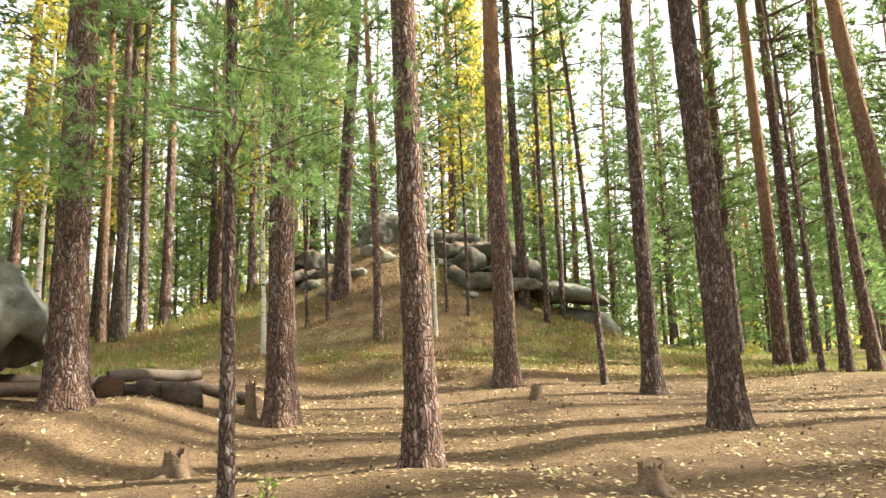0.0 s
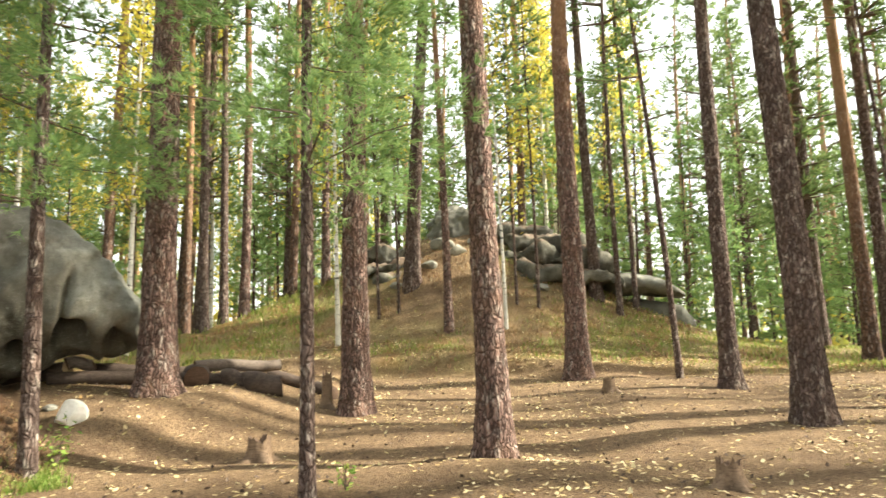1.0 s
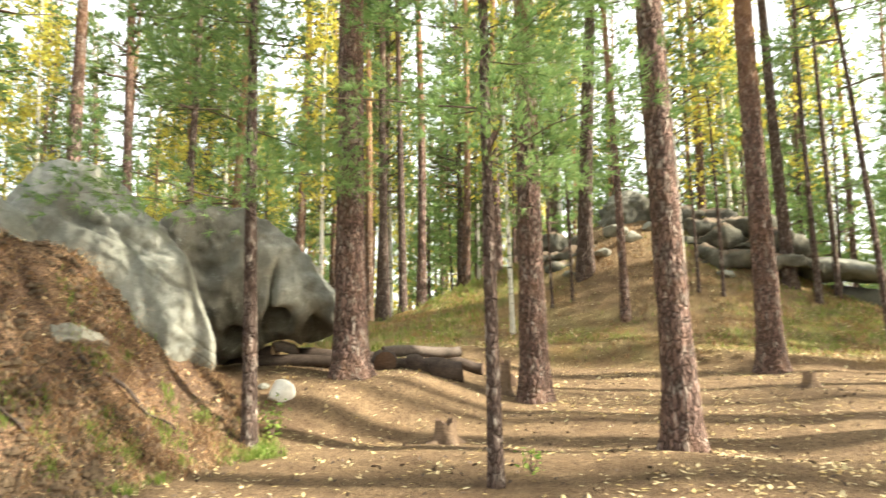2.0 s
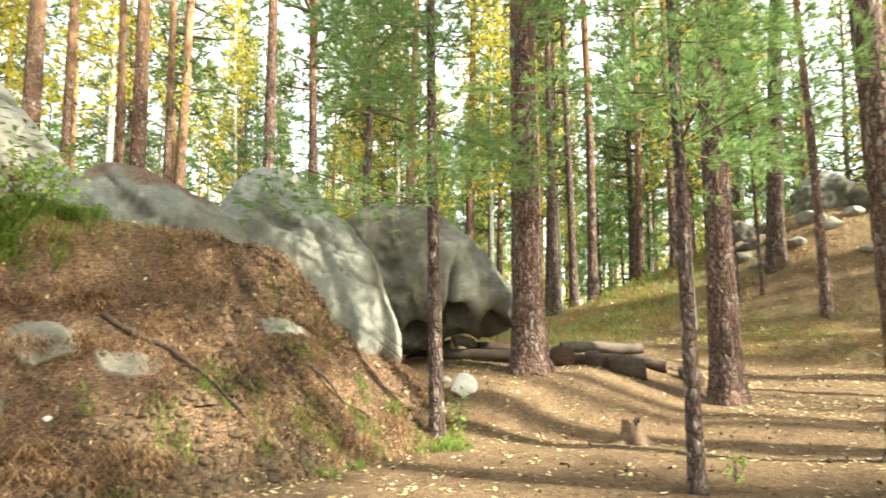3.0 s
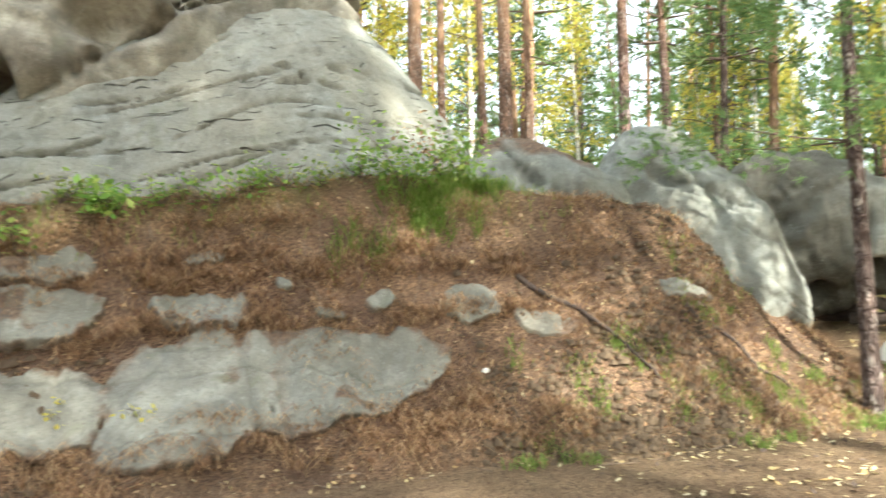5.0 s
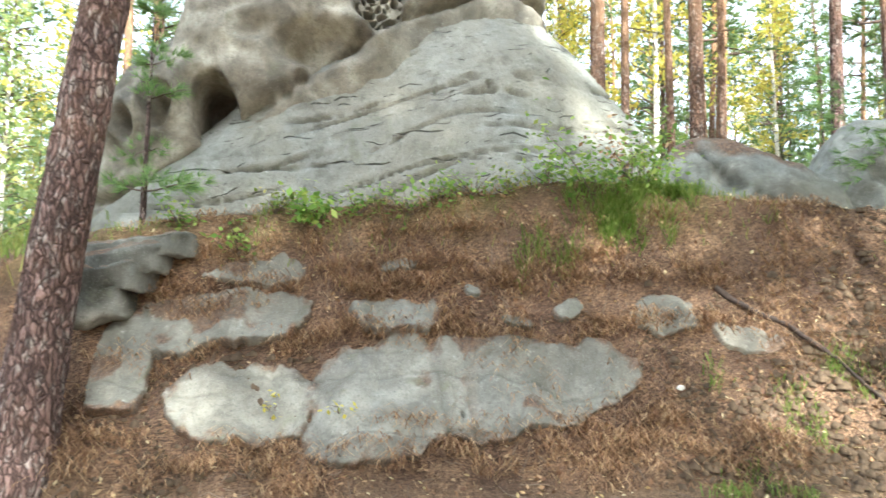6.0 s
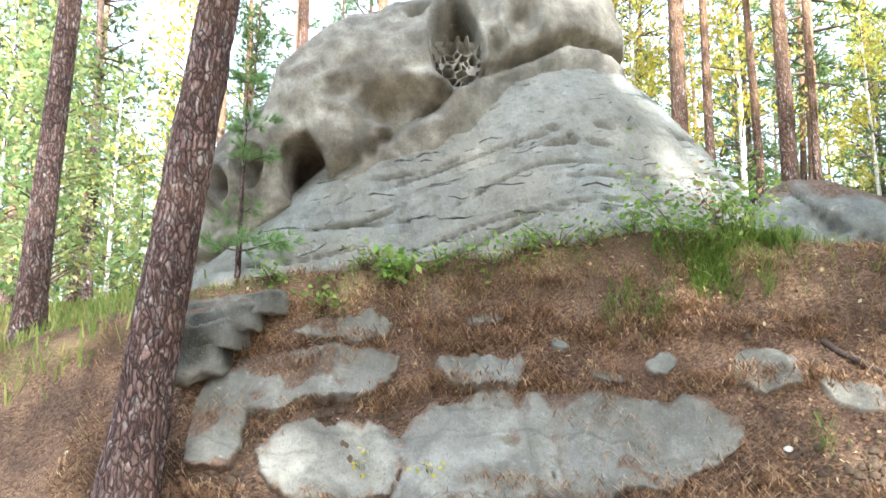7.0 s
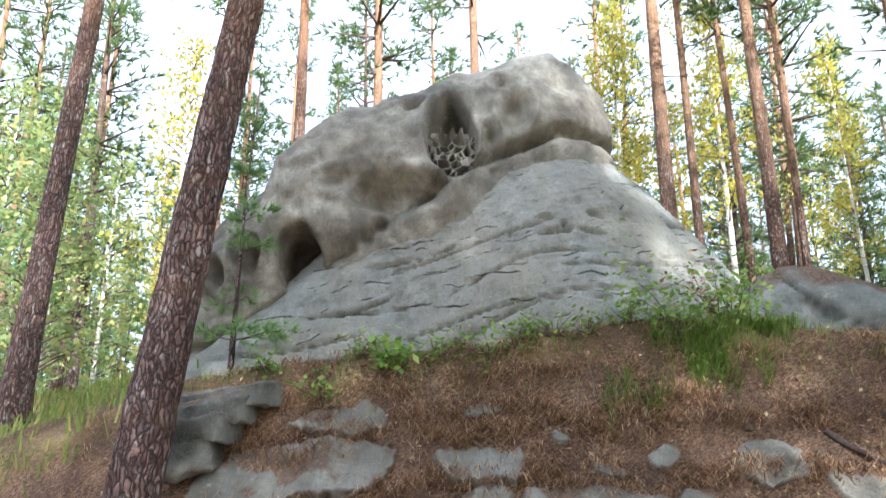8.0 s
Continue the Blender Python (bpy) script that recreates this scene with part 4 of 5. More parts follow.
def leaf_quads(rng, c, size, flat=0.0):
    """Pointed leaf-shaped quads of random turn at the centres c."""
    n = len(c)
    d = rng.normal(0, 1, (n, 3)) * np.array([1, 1, 1 - flat])
    d /= np.linalg.norm(d, axis=1)[:, None]
    s = np.cross(d, rng.normal(0, 1, (n, 3)) * np.array([1 - flat, 1 - flat, 1]) + np.array([0, 0, flat * 4]))
    s /= np.linalg.norm(s, axis=1)[:, None]
    L = size * rng.uniform(0.6, 1.3, (n, 1))
    return np.stack([c - d * L, c + s * L * 0.55, c + d * L, c - s * L * 0.55], 1)


# the trees that stand round the clearing
pine(-4.88, 8.95, 0.215, 19, (0.0, 0.0), BARK, 1, True, label="thick pine with pale flaking bark standing beside the logs")
pine(-2.37, 10.2, 0.195, 18, (-0.012, 0.0), BARK, 2, True, label="straight pine with grey-brown plated bark at the edge of the clearing")
pine(-0.21, 7.75, 0.165, 17, (-0.022, 0.0), BARK, 3, True, label="straight pine with reddish-brown bark in the middle of the clearing")
pine(1.38, 14.4, 0.215, 20, (-0.004, 0.0), BARK, 4, True, label="tall pine with plated bark at the foot of the hill")
pine(3.92, 12.75, 0.150, 18, (-0.006, 0.0), BARK_DARK, 5, True, label="slim dark pine at the foot of the hill")
pine(3.79, 9.12, 0.19, 18, (-0.026, 0.008), BARK_DARK, 6, True, label="dark leaning pine with flaking bark above the bare ground")
pine(-7.2, -2.72, 0.212, 18, (-0.05, 0.112), BARK, 7, True, label="leaning reddish pine growing from the foot of the rock")
young_pine(-4.82, 6.42, 0.080, 9.0, (-0.015, -0.01), 2.8, 2.3, 11, near=True, density=1.4)
young_pine(-1.76, 5.70, 0.062, 9.0, (0.002, 0.0), 2.9, 2.3, 12, near=True, density=1.4)
young_pine(3.4, 14.3, 0.065, 12, (-0.06, 0.01), 6.5, 1.2, 13)
pine(8.5, 17.0, 0.165, 21, (-0.012, 0.009), BARK_RED, 21)
pine(9.3, 17.7, 0.155, 21, (0.0, 0.0), BARK_DARK, 22)
pine(7.6, 10.6, 0.145, 19, (-0.10, 0.06), BARK_RED, 23)
pine(10.2, 16.0, 0.13, 19, (-0.05, 0.03), BARK, 24)
pine(9.2, 15.5, 0.12, 17, (0.01, 0.0), BARK_DARK, 25)
pine(8.75, 15.7, 0.06, 14, (-0.03, 0.02), BARK_DARK, 26)
pine(8.76, 20.2, 0.20, 21, (-0.01, 0.0), BARK_DARK, 27)
pine(-2.74, 18.8, 0.20, 18, (0.045, 0.0), BARK_DARK, 31, label="dark pine on the hillside below the rock ledges")
pine(-1.53, 16.95, 0.10, 15, (-0.02, 0.0), BARK, 32)
birch(-0.10, 17.0, 0.043, 9, (-0.02, 0.0), 33, count=900)
young_pine(-3.46, 17.7, 0.04, 8, (-0.02, 0.0), 4.0, 0.9, 34, density=0.5)
young_pine(-2.94, 17.8, 0.04, 8, (-0.03, 0.0), 4.2, 0.9, 35, density=0.5)
young_pine(0.20, 18.0, 0.04, 9, (-0.01, 0.0), 4.0, 0.9, 36, density=0.5)
young_pine(0.77, 18.0, 0.046, 9, (-0.01, 0.0), 4.5, 0.9, 37, density=0.5)
pine(2.45, 19.35, 0.15, 17, (-0.03, 0.0), BARK_DARK, 38)
pine(3.0, 18.8, 0.072, 14, (-0.01, 0.0), BARK_DARK, 39)
pine(3.6, 19.7, 0.068, 14, (-0.025, 0.0), BARK_DARK, 40)
pine(-9.8, 19.7, 0.13, 18, (-0.02, 0.0), BARK_RED, 41)
pine(-8.5, 18.1, 0.135, 17, (-0.02, 0.0), BARK_DARK, 42)
pine(-8.4, 19.2, 0.125, 17, (-0.01, 0.0), BARK_DARK, 43)
pine(-8.26, 20.4, 0.15, 19, (0.0, 0.0), BARK, 44)
pine(-5.87, 21.2, 0.13, 18, (0.0, 0.0), BARK, 45)
birch(-4.26, 16.5, 0.057, 10, (-0.01, 0.0), 46, count=900)
pine(-14.1, 6.0, 0.175, 18, (0.0, 0.0), BARK_RED, 51, dead=4)
pine(-14.7, 7.0, 0.11, 17, (0.0, 0.0), BARK_RED, 52, dead=3)
pine(-11.9, 6.9, 0.145, 16, (0.0, 0.0), BARK_RED, 53, dead=10, crown_from=0.5)
pine(-12.8, 8.1, 0.085, 15, (0.0, 0.01), BARK_RED, 54, dead=6)
pine(-17.9, -2.3, 0.165, 20, (0.0, 0.0), BARK, 55, dead=3)
pine(-16.9, -0.3, 0.145, 17, (0.0, 0.0), BARK_RED, 56, crown_from=0.4, radius=2.6)
pine(-15.6, 2.0, 0.135, 17, (0.0, 0.0), BARK_RED, 57, crown_from=0.42, radius=2.6)
pine(-11.1, -5.3, 0.175, 18, (-0.015, 0.02), BARK, 58, dead=4)
pine(-14.8, -6.9, 0.10, 18, (-0.02, 0.03), BARK_RED, 59, dead=4)
pine(-18.7, -4.3, 0.113, 18, (0.0, 0.0), BARK_RED, 60)
pine(-11.6, 9.75, 0.135, 17, (0.008, 0.009), BARK, 61)
pine(-12.3, 11.9, 0.12, 16, (0.0, 0.0), BARK, 62, crown_from=0.35)
pine(-15.0, 8.4, 0.106, 16, (0.0, -0.01), BARK_RED, 63)
birch(-17.5, 9.5, 0.09, 13, (0.0, 0.0), 71, radius=2.2, count=4200)
birch(-19.0, 7.2, 0.09, 12, (0.0, 0.0), 72, radius=2.2, count=4200)
birch(-19.5, -5.5, 0.09, 10, (0.0, 0.0), 73, radius=2.0, count=2000)
birch(-15.0, 19.0, 0.08, 13, (0.0, 0.0), 74, radius=2.2, count=3600)
birch(2.0, 26.0, 0.09, 12, (-0.05, 0.0), 75, radius=2.4, count=4200)
birch(-9.0, 15.2, 0.06, 11, (0.0, 0.0), 76, radius=1.6, count=2400)

for k, (bx, by) in enumerate(((-10.5, 23), (-8, 26), (-4.5, 25.5), (1.5, 25), (-13.5, 25), (5, 27))):
    birch(bx, by, 0.075, 12 + k % 3, (0.0, 0.0), 80 + k, radius=2.1, count=3200)
for k, (bx, by) in enumerate(((-13.5, -6.2), (-16.5, -8.5), (-19.0, -7.0), (-12.6, -9.0), (-17.5, -11.5), (-22.0, -9.5), (-21, -2.5))):
    birch(bx, by, 0.06, 5.5 + (k * 5) % 3, (0.0, 0.0), 140 + k, PALE, 0.08, 1.7, 1700, "slender young birch with pale green leaves")
# unseen pines, added between the low sun and the rock to shade it
for k, (bx, by) in enumerate(((4.6, 1.2), (6.2, 2.4), (7.6, 0.4), (5.6, -2.2), (9.2, 2.6), (8.8, 5.6), (10.8, -0.6), (11.4, 4.4), (13.0, 1.8), (7.2, -4.6), (12.2, 5.6), (15.2, 4.6), (14.6, -2.5), (10.0, -4.0), (3.4, 2.2))):
    pine(bx, by, 0.16 + 0.02 * (k % 3), 20 + (k * 7) % 5, (0.0, 0.0), (BARK, BARK_RED, BARK_DARK)[k % 3], 120 + k, crown_from=0.46, radius=2.7, density=0.62, coarse=1.6)
# more unseen pines, crowned high to shade the boulders but not the path
for k, (bx, by) in enumerate(((8.4, 7.7), (10.6, 7.9), (11.8, 10.4), (12.6, 12.8), (9.3, 11.0))):
    pine(bx, by, 0.16 + 0.02 * (k % 3), 17 + (k * 7) % 4, (0.0, 0.0), (BARK, BARK_RED, BARK_DARK)[k % 3], 160 + k, crown_from=0.72, radius=2.7, density=0.9, coarse=1.6)


# ---- the forest beyond ----
def build_forest():
    """Copies of a few model trees, scattered wherever the clearing and the rocks leave room."""
    rng = np.random.RandomState(77)
    barks = (BARK_RED, BARK, BARK_DARK, BARK_RED, BARK, BARK_DARK)
    tall, low = [], []
    for k in range(6):
        tall.append(pine(-24 - 5 * k, 31 + 4 * k, (0.16, 0.13, 0.11, 0.14, 0.09, 0.15)[k], (19, 18, 16, 20, 14, 17)[k], (0, 0), barks[k], 200 + k, crown_from=(0.30, 0.40, 0.30, 0.38, 0.25, 0.22)[k], dead=3, density=0.85, coarse=1.15,
                         label=("tall pine with orange upper bark in the woods", "tall grey-barked pine in the woods", "dark slim pine in the woods")[k % 3]))
    for k in range(3):
        low.append(young_pine(-30 - 4 * k, 36 + 5 * k, 0.05, (7, 5.5, 9)[k], (0, 0), (0.8, 0.5, 1.4)[k], (1.4, 1.2, 1.5)[k], 240 + k, label="bushy young pine growing under the tall trees"))
    # coarse pines for the unseen woods, added for shade and to close the light
    loose = [pine(26, -22 - 5 * k, 0.15, 17 + k, (0, 0), BARK, 260 + k, crown_from=0.45, radius=2.4, density=0.32, coarse=1.6, label="tall grey-barked pine in the woods") for k in range(2)]
    yellow = birch(-26, 44, 0.07, 10, (0, 0), 250, radius=2.0, count=2600)
    spots = []

    def scatter(count, near, far, lo, hi, models, gap, free):
        tries = 0
        made = 0
        while made < count and tries < count * 40:
            tries += 1
            d = near + (far - near) * rng.uniform(0, 1) ** 0.75
            az = radians(rng.uniform(lo, hi))
            x, y = -d * math.sin(az), d * math.cos(az)
            if free(x, y, d) and all((x - a) ** 2 + (y - b) ** 2 > gap for a, b in spots):
                spots.append((x, y))
                s = rng.uniform(0.8, 1.2)
                m = pose(x, y, gz(x, y), rng.uniform(-1.5, 1.5), rng.uniform(-1.5, 1.5), rng.uniform(0, 360)) @ Matrix.Diagonal((s, s, s * rng.uniform(0.9, 1.15), 1))
                copy_thing(models[rng.randint(0, len(models))], m)
                made += 1

    def open_view(x, y, d):
        clearing = -11 < x < 8 and -6 < y < 21.5
        rocks = -20 < x < -6 and -8 < y < 12.5
        return not (clearing or rocks or (x > 2 and d < 20))

    def behind(x, y, d):
        gap = 6.0 < y - 0.176 * (x + 3) < 10.8     # strip of the unseen woods left treeless to let the low sun in
        return ((x > 0.66 * y + 4.5 and (x > 16 or y < -6)) or y < -9) and not (gap and x > 0)

    scatter(150, 19, 52, -38, 125, tall, 2.2, open_view)
    scatter(165, 20, 62, -38, 125, low, 1.6, open_view)
    scatter(26, 24, 55, -10, 120, [yellow], 3.0, open_view)
    scatter(8, 26, 44, -38, -4, tall, 1.6, open_view)
    scatter(22, 22, 42, -38, -4, low, 1.4, open_view)
    scatter(40, 8, 44, -150, -42, loose, 5.0, behind)
    scatter(10, 12, 40, 125, 210, loose, 4.0, behind)


build_forest()


def build_far_woods():
    """The woods farther off, too dense to count: trunks and crowns."""
    rng = np.random.RandomState(606)
    trunks, tufts = [], []
    for k in range(130):
        d, az = rng.uniform(50, 95), radians(rng.uniform(-42, 130))
        x, y = -d * math.sin(az), d * math.cos(az)
        z, h = gz(x, y), rng.uniform(13, 21)
        trunks.append(tube(np.array([[x, y, z - 0.3], [x + rng.normal(0, 0.15), y, z + h * 0.5], [x, y + rng.normal(0, 0.3), z + h]]), np.array([0.17, 0.12, 0.03]) * rng.uniform(0.7, 1.3), 6))
        n = 120
        q = rng.uniform(0.3, 1.0, n)
        az2, r = rng.uniform(0, 6.28, n), 2.3 * (1.05 - q) ** 0.6 * rng.uniform(0.2, 1.0, n)
        c = np.stack([x + r * np.cos(az2), y + r * np.sin(az2), z + h * q], 1)
        tufts.append(sprays(rng, c, np.stack([np.cos(az2), np.sin(az2), 0.3 + 0 * q], 1), 7, 0.8, 0.16, 0.6))
    tagged(mesh_ob("far_woods_trunk", *join(trunks), BARK_RED), "distant pine trunks between the nearer trees", "far woods", kind="stuff")
    tagged(tris_ob("far_woods_foliage", np.concatenate(tufts), NEEDLE), "distant green pine crowns", "far woods", kind="stuff")


build_far_woods()


def build_thicket():
    """Far leafy undergrowth that closes the view between the trunks."""
    rng = np.random.RandomState(303)
    for mat_, part_count, label in ((PALE, 30000, "pale green undergrowth far among the trunks"), (YELLOW, 10000, "yellow autumn undergrowth far among the trunks")):
        clumps = 420
        az = np.radians(rng.uniform(-42, 130, clumps))
        d = rng.uniform(34, 95, clumps)
        cx, cy = -d * np.sin(az), d * np.cos(az)
        cz = ground_z(cx, cy)
        k = rng.randint(0, clumps, part_count)
        hgt = rng.uniform(1.0, 8.0, clumps)
        c = np.stack([cx[k] + rng.normal(0, 1.2, part_count), cy[k] + rng.normal(0, 1.2, part_count), cz[k] + hgt[k] * rng.uniform(0, 1, part_count) ** 1.3], 1)
        tagged(tris_ob("undergrowth", leaf_quads(rng, c, 0.24), mat_), label, "undergrowth", kind="stuff")


build_thicket()


# ---- logs ----
def log(a, b, r, seed, label, bark=None, end=None):
    """A felled trunk from a to b with rough bark and two sawn faces."""
    a, b = np.array(a, float), np.array(b, float)
    n, sides = 24, 26
    s = np.linspace(0, 1, n)
    path = a + s[:, None] * (b - a) + 0.02 * np.stack([np.sin(s * 5 + seed), np.cos(s * 4 + seed), np.sin(s * 6)], 1)
    v, f = tube(path, r * (1.04 - 0.1 * s), sides)
    v = v.reshape(n, sides, 3)
    rad = v - path[:, None]
    th = np.arange(sides)
    k = 1 + 0.06 * vnoise(v[..., 0] * 4, v[..., 1] * 4, v[..., 2] * 9, seed) + 0.05 * vnoise(v[..., 0] * 14, v[..., 1] * 14, v[..., 2] * 20, seed + 1)
    v = (path[:, None] + rad * k[..., None])
    thing = tagged(new("log"), label, "log", "felled logs")
    thing.location = tuple(a)
    mesh_ob("bark", v.reshape(-1, 3) - a, f, bark or LOGBARK, thing)
    for i, ring in ((0, v[0]), (1, v[-1])):
        c = ring.mean(0)
        out = (a - b if i == 0 else b - a) / np.linalg.norm(b - a)
        vv = np.concatenate([ring * 0.985 + c * 0.015 + out * 0.004, ring * 0.5 + c * 0.5 + out * 0.012, c[None] + out * 0.008]) - a
        ff = [[q, (q + 1) % sides, sides + (q + 1) % sides, sides + q] for q in range(sides)] + [[sides + q, sides + (q + 1) % sides, 2 * sides] for q in range(sides)]
        mesh_ob("cut_face", vv, ff, end or OLD_END, thing, "pale sawn end grain" if end else "dark weathered sawn end")
    return thing


log((-6.50, 8.95, 1.20), (-3.95, 10.20, 1.14), 0.098, 1, "long dark weathered log lying on the ground")
log((-6.43, 9.70, 1.30), (-5.07, 10.40, 1.24), 0.095, 2, "grey log lying behind a long dark log")
log((-7.24, 9.05, 1.26), (-6.33, 9.12, 1.34), 0.136, 3, "short brown log with a pale sawn end beside the boulder", None, LOGEND)
log((-6.30, 9.12, 1.42), (-6.02, 9.28, 1.41), 0.085, 4, "grey block of split wood on the logs", LOGGREY)
log((-4.72, 9.80, 1.32), (-3.70, 10.62, 1.32), 0.092, 5, "grey barkless log resting aslant on other logs", LOGGREY)
log((-4.63, 9.63, 1.16), (-4.96, 10.31, 1.22), 0.175, 6, "thick dark log seen end on under the pile")
log((-4.35, 9.92, 1.13), (-4.06, 10.02, 1.10), 0.150, 7, "short brown log lying on the ground")
log((-3.99, 9.96, 1.05), (-3.51, 10.09, 1.01), 0.178, 8, "short thick sawn log lying on the ground")
log((-3.97, 10.83, 1.13), (-3.43, 10.90, 1.02), 0.107, 9, "thin dark log behind the pile")
log((-3.21, 10.97, 0.90), (-2.92, 10.95, 0.84), 0.120, 10, "short dark log with a brown end")

# ---- stumps and stones ----
def stump(x, y, r, h, seed, label):
    """A splintered sawn stump with flared roots."""
    sides, rows = 40, 18
    th = np.linspace(0, 2 * math.pi, sides, endpoint=False)
    z = np.linspace(-0.12, h, rows)
    T, Z = np.meshgrid(th, z)
    zz = np.clip(Z, 0, None)
    R = r * (1.12 - 0.5 * zz + 1.3 * np.exp(-zz / 0.05) * (0.5 + 0.5 * np.cos(4 * T + seed)) + 0.12 * np.abs(vnoise(np.cos(T) * 5, np.sin(T) * 5, 0, seed + 8)) + 0.07 * vnoise(np.cos(T) * 6, np.sin(T) * 6, Z * 3, seed) + 0.05 * vnoise(np.cos(T) * 14, np.sin(T) * 14, Z * 4, seed + 1))
    ragged = 0.95 + 0.38 * vnoise(np.cos(T) * 2.2, np.sin(T) * 2.2, 0, seed + 2) + 0.28 * vnoise(np.cos(T) * 9, np.sin(T) * 9, 0, seed + 3)
    Z = np.where(Z > 0.4 * h, 0.4 * h + (Z - 0.4 * h) * ragged, Z)
    v = np.stack([R * np.cos(T), R * np.sin(T), Z], -1).reshape(-1, 3)
    thing = tagged(new("tree_stump"), label, "tree stump", "stumps")
    thing.location = (x, y, gz(x, y))
    mesh_ob("stump_bark", v, grid_faces(sides, rows, True), STUMPWOOD, thing)
    ring = v[-sides:]
    c = ring.mean(0) - np.array([0, 0, 0.05])
    rng = np.random.RandomState(seed)
    inner = ring * 0.5 + c * 0.5 + np.stack([np.zeros(sides), np.zeros(sides), rng.uniform(-0.03, 0.02, sides)], 1)
    vv = np.concatenate([ring, inner, c[None]])
    ff = [[q, (q + 1) % sides, sides + (q + 1) % sides, sides + q] for q in range(sides)] + [[sides + q, sides + (q + 1) % sides, 2 * sides] for q in range(sides)]
    mesh_ob("cut_face", vv, ff, OLD_END, thing)
    return thing


stump(-2.95, 7.75, 0.12, 0.26, 3, "splintered old tree stump on bare soil")
stump(1.88, 6.33, 0.10, 0.22, 5, "small dark sawn tree stump on bare soil")
stump(1.67, 12.05, 0.09, 0.24, 7, "small dark broken stump near the hill")
stump(-2.86, 10.35, 0.075, 0.50, 9, "narrow brown stump beside a pine at the clearing's edge")


def stone(x, y, r, seed, label, material, flat=0.8, lift=0.5):
    """A small angular stone bedded in the soil."""
    rng = np.random.RandomState(seed)
    bm = bmesh.new()
    bmesh.ops.create_icosphere(bm, subdivisions=3, radius=1)
    cuts = [(Vector(rng.normal(0, 1, 3)).normalized(), rng.uniform(0.55, 0.85)) for _ in range(9)]
    for v in bm.verts:
        for nrm, dist in cuts:
            over = v.co.dot(nrm) - dist
            if over > 0:
                v.co -= nrm * over * 0.92
        v.co *= r
        v.co.z *= flat
    me = bpy.data.meshes.new("stone")
    bm.to_mesh(me)
    bm.free()
    me.materials.append(material)
    ob = new("stone", me)
    ob.location = (x, y, gz(x, y) + r * flat * lift)
    set_attr(ob, "warm", np.zeros(len(me.vertices)))
    set_attr(ob, "crack_shade", np.zeros(len(me.vertices)))
    set_attr(ob, "soil", np.zeros(len(me.vertices)))
    return tagged(ob, label, "stone")


stone(-5.30, 7.75, 0.20, 2, "white angular stone lying on the path", WHITE_ROCK, 0.9)
stone(-5.75, 8.0, 0.09, 6, "small grey stone bedded in the path", ROCK, 0.6, 0.2)
stone(-6.29, 2.76, 0.04, 8, "small pale stone on the bank", WHITE_ROCK, 0.7)

# stones that lie on the slope below the ledges
for k, (hx, hy, hr) in enumerate(((-2.3, 19.4, 0.28), (-1.5, 19.9, 0.34), (-0.7, 19.0, 0.22), (-2.0, 20.3, 0.4), (-1.0, 20.5, 0.3), (-0.3, 18.6, 0.18), (0.9, 18.9, 0.25), (-3.2, 18.9, 0.2))):
    stone(hx, hy, hr, 60 + k, "grey-brown stone half sunk in the hillside", ROCK, 0.6, 0.15)


# ---- low growth and litter ----
def in_plan(rng, n, x0, x1, y0, y1, keep):
    x, y = rng.uniform(x0, x1, n), rng.uniform(y0, y1, n)
    k = keep(x, y) > rng.uniform(0, 1, n)
    x, y = x[k], y[k]
    return np.stack([x, y, ground_z(x, y)], 1)


def bank_share(x, y):
    return (foot_x(y) - x) / (foot_x(y) - crest_x(y))


def blades(rng, base, height, width, droop=0.5):
    """Bent grass blades, two triangles each in one strip."""
    n = len(base)
    az = rng.uniform(0, 2 * math.pi, n)
    d = np.stack([np.cos(az), np.sin(az), np.zeros(n)], 1)
    s = np.stack([-np.sin(az), np.cos(az), np.zeros(n)], 1) * width
    h = (height * rng.uniform(0.5, 1.3, n))[:, None]
    up = np.array([[0, 0, 1.0]])
    mid = base + up * h * (0.66 - 0.08 * droop) + d * h * 0.30 * droop
    tip = base + up * h * (1.0 - 0.45 * droop) + d * h * 0.75 * droop
    return np.concatenate([np.stack([base - s, base + s, mid + s * 0.8, mid - s * 0.8], 1), np.stack([mid - s * 0.8, mid + s * 0.8, tip + s * 0.1, tip - s * 0.1], 1)])


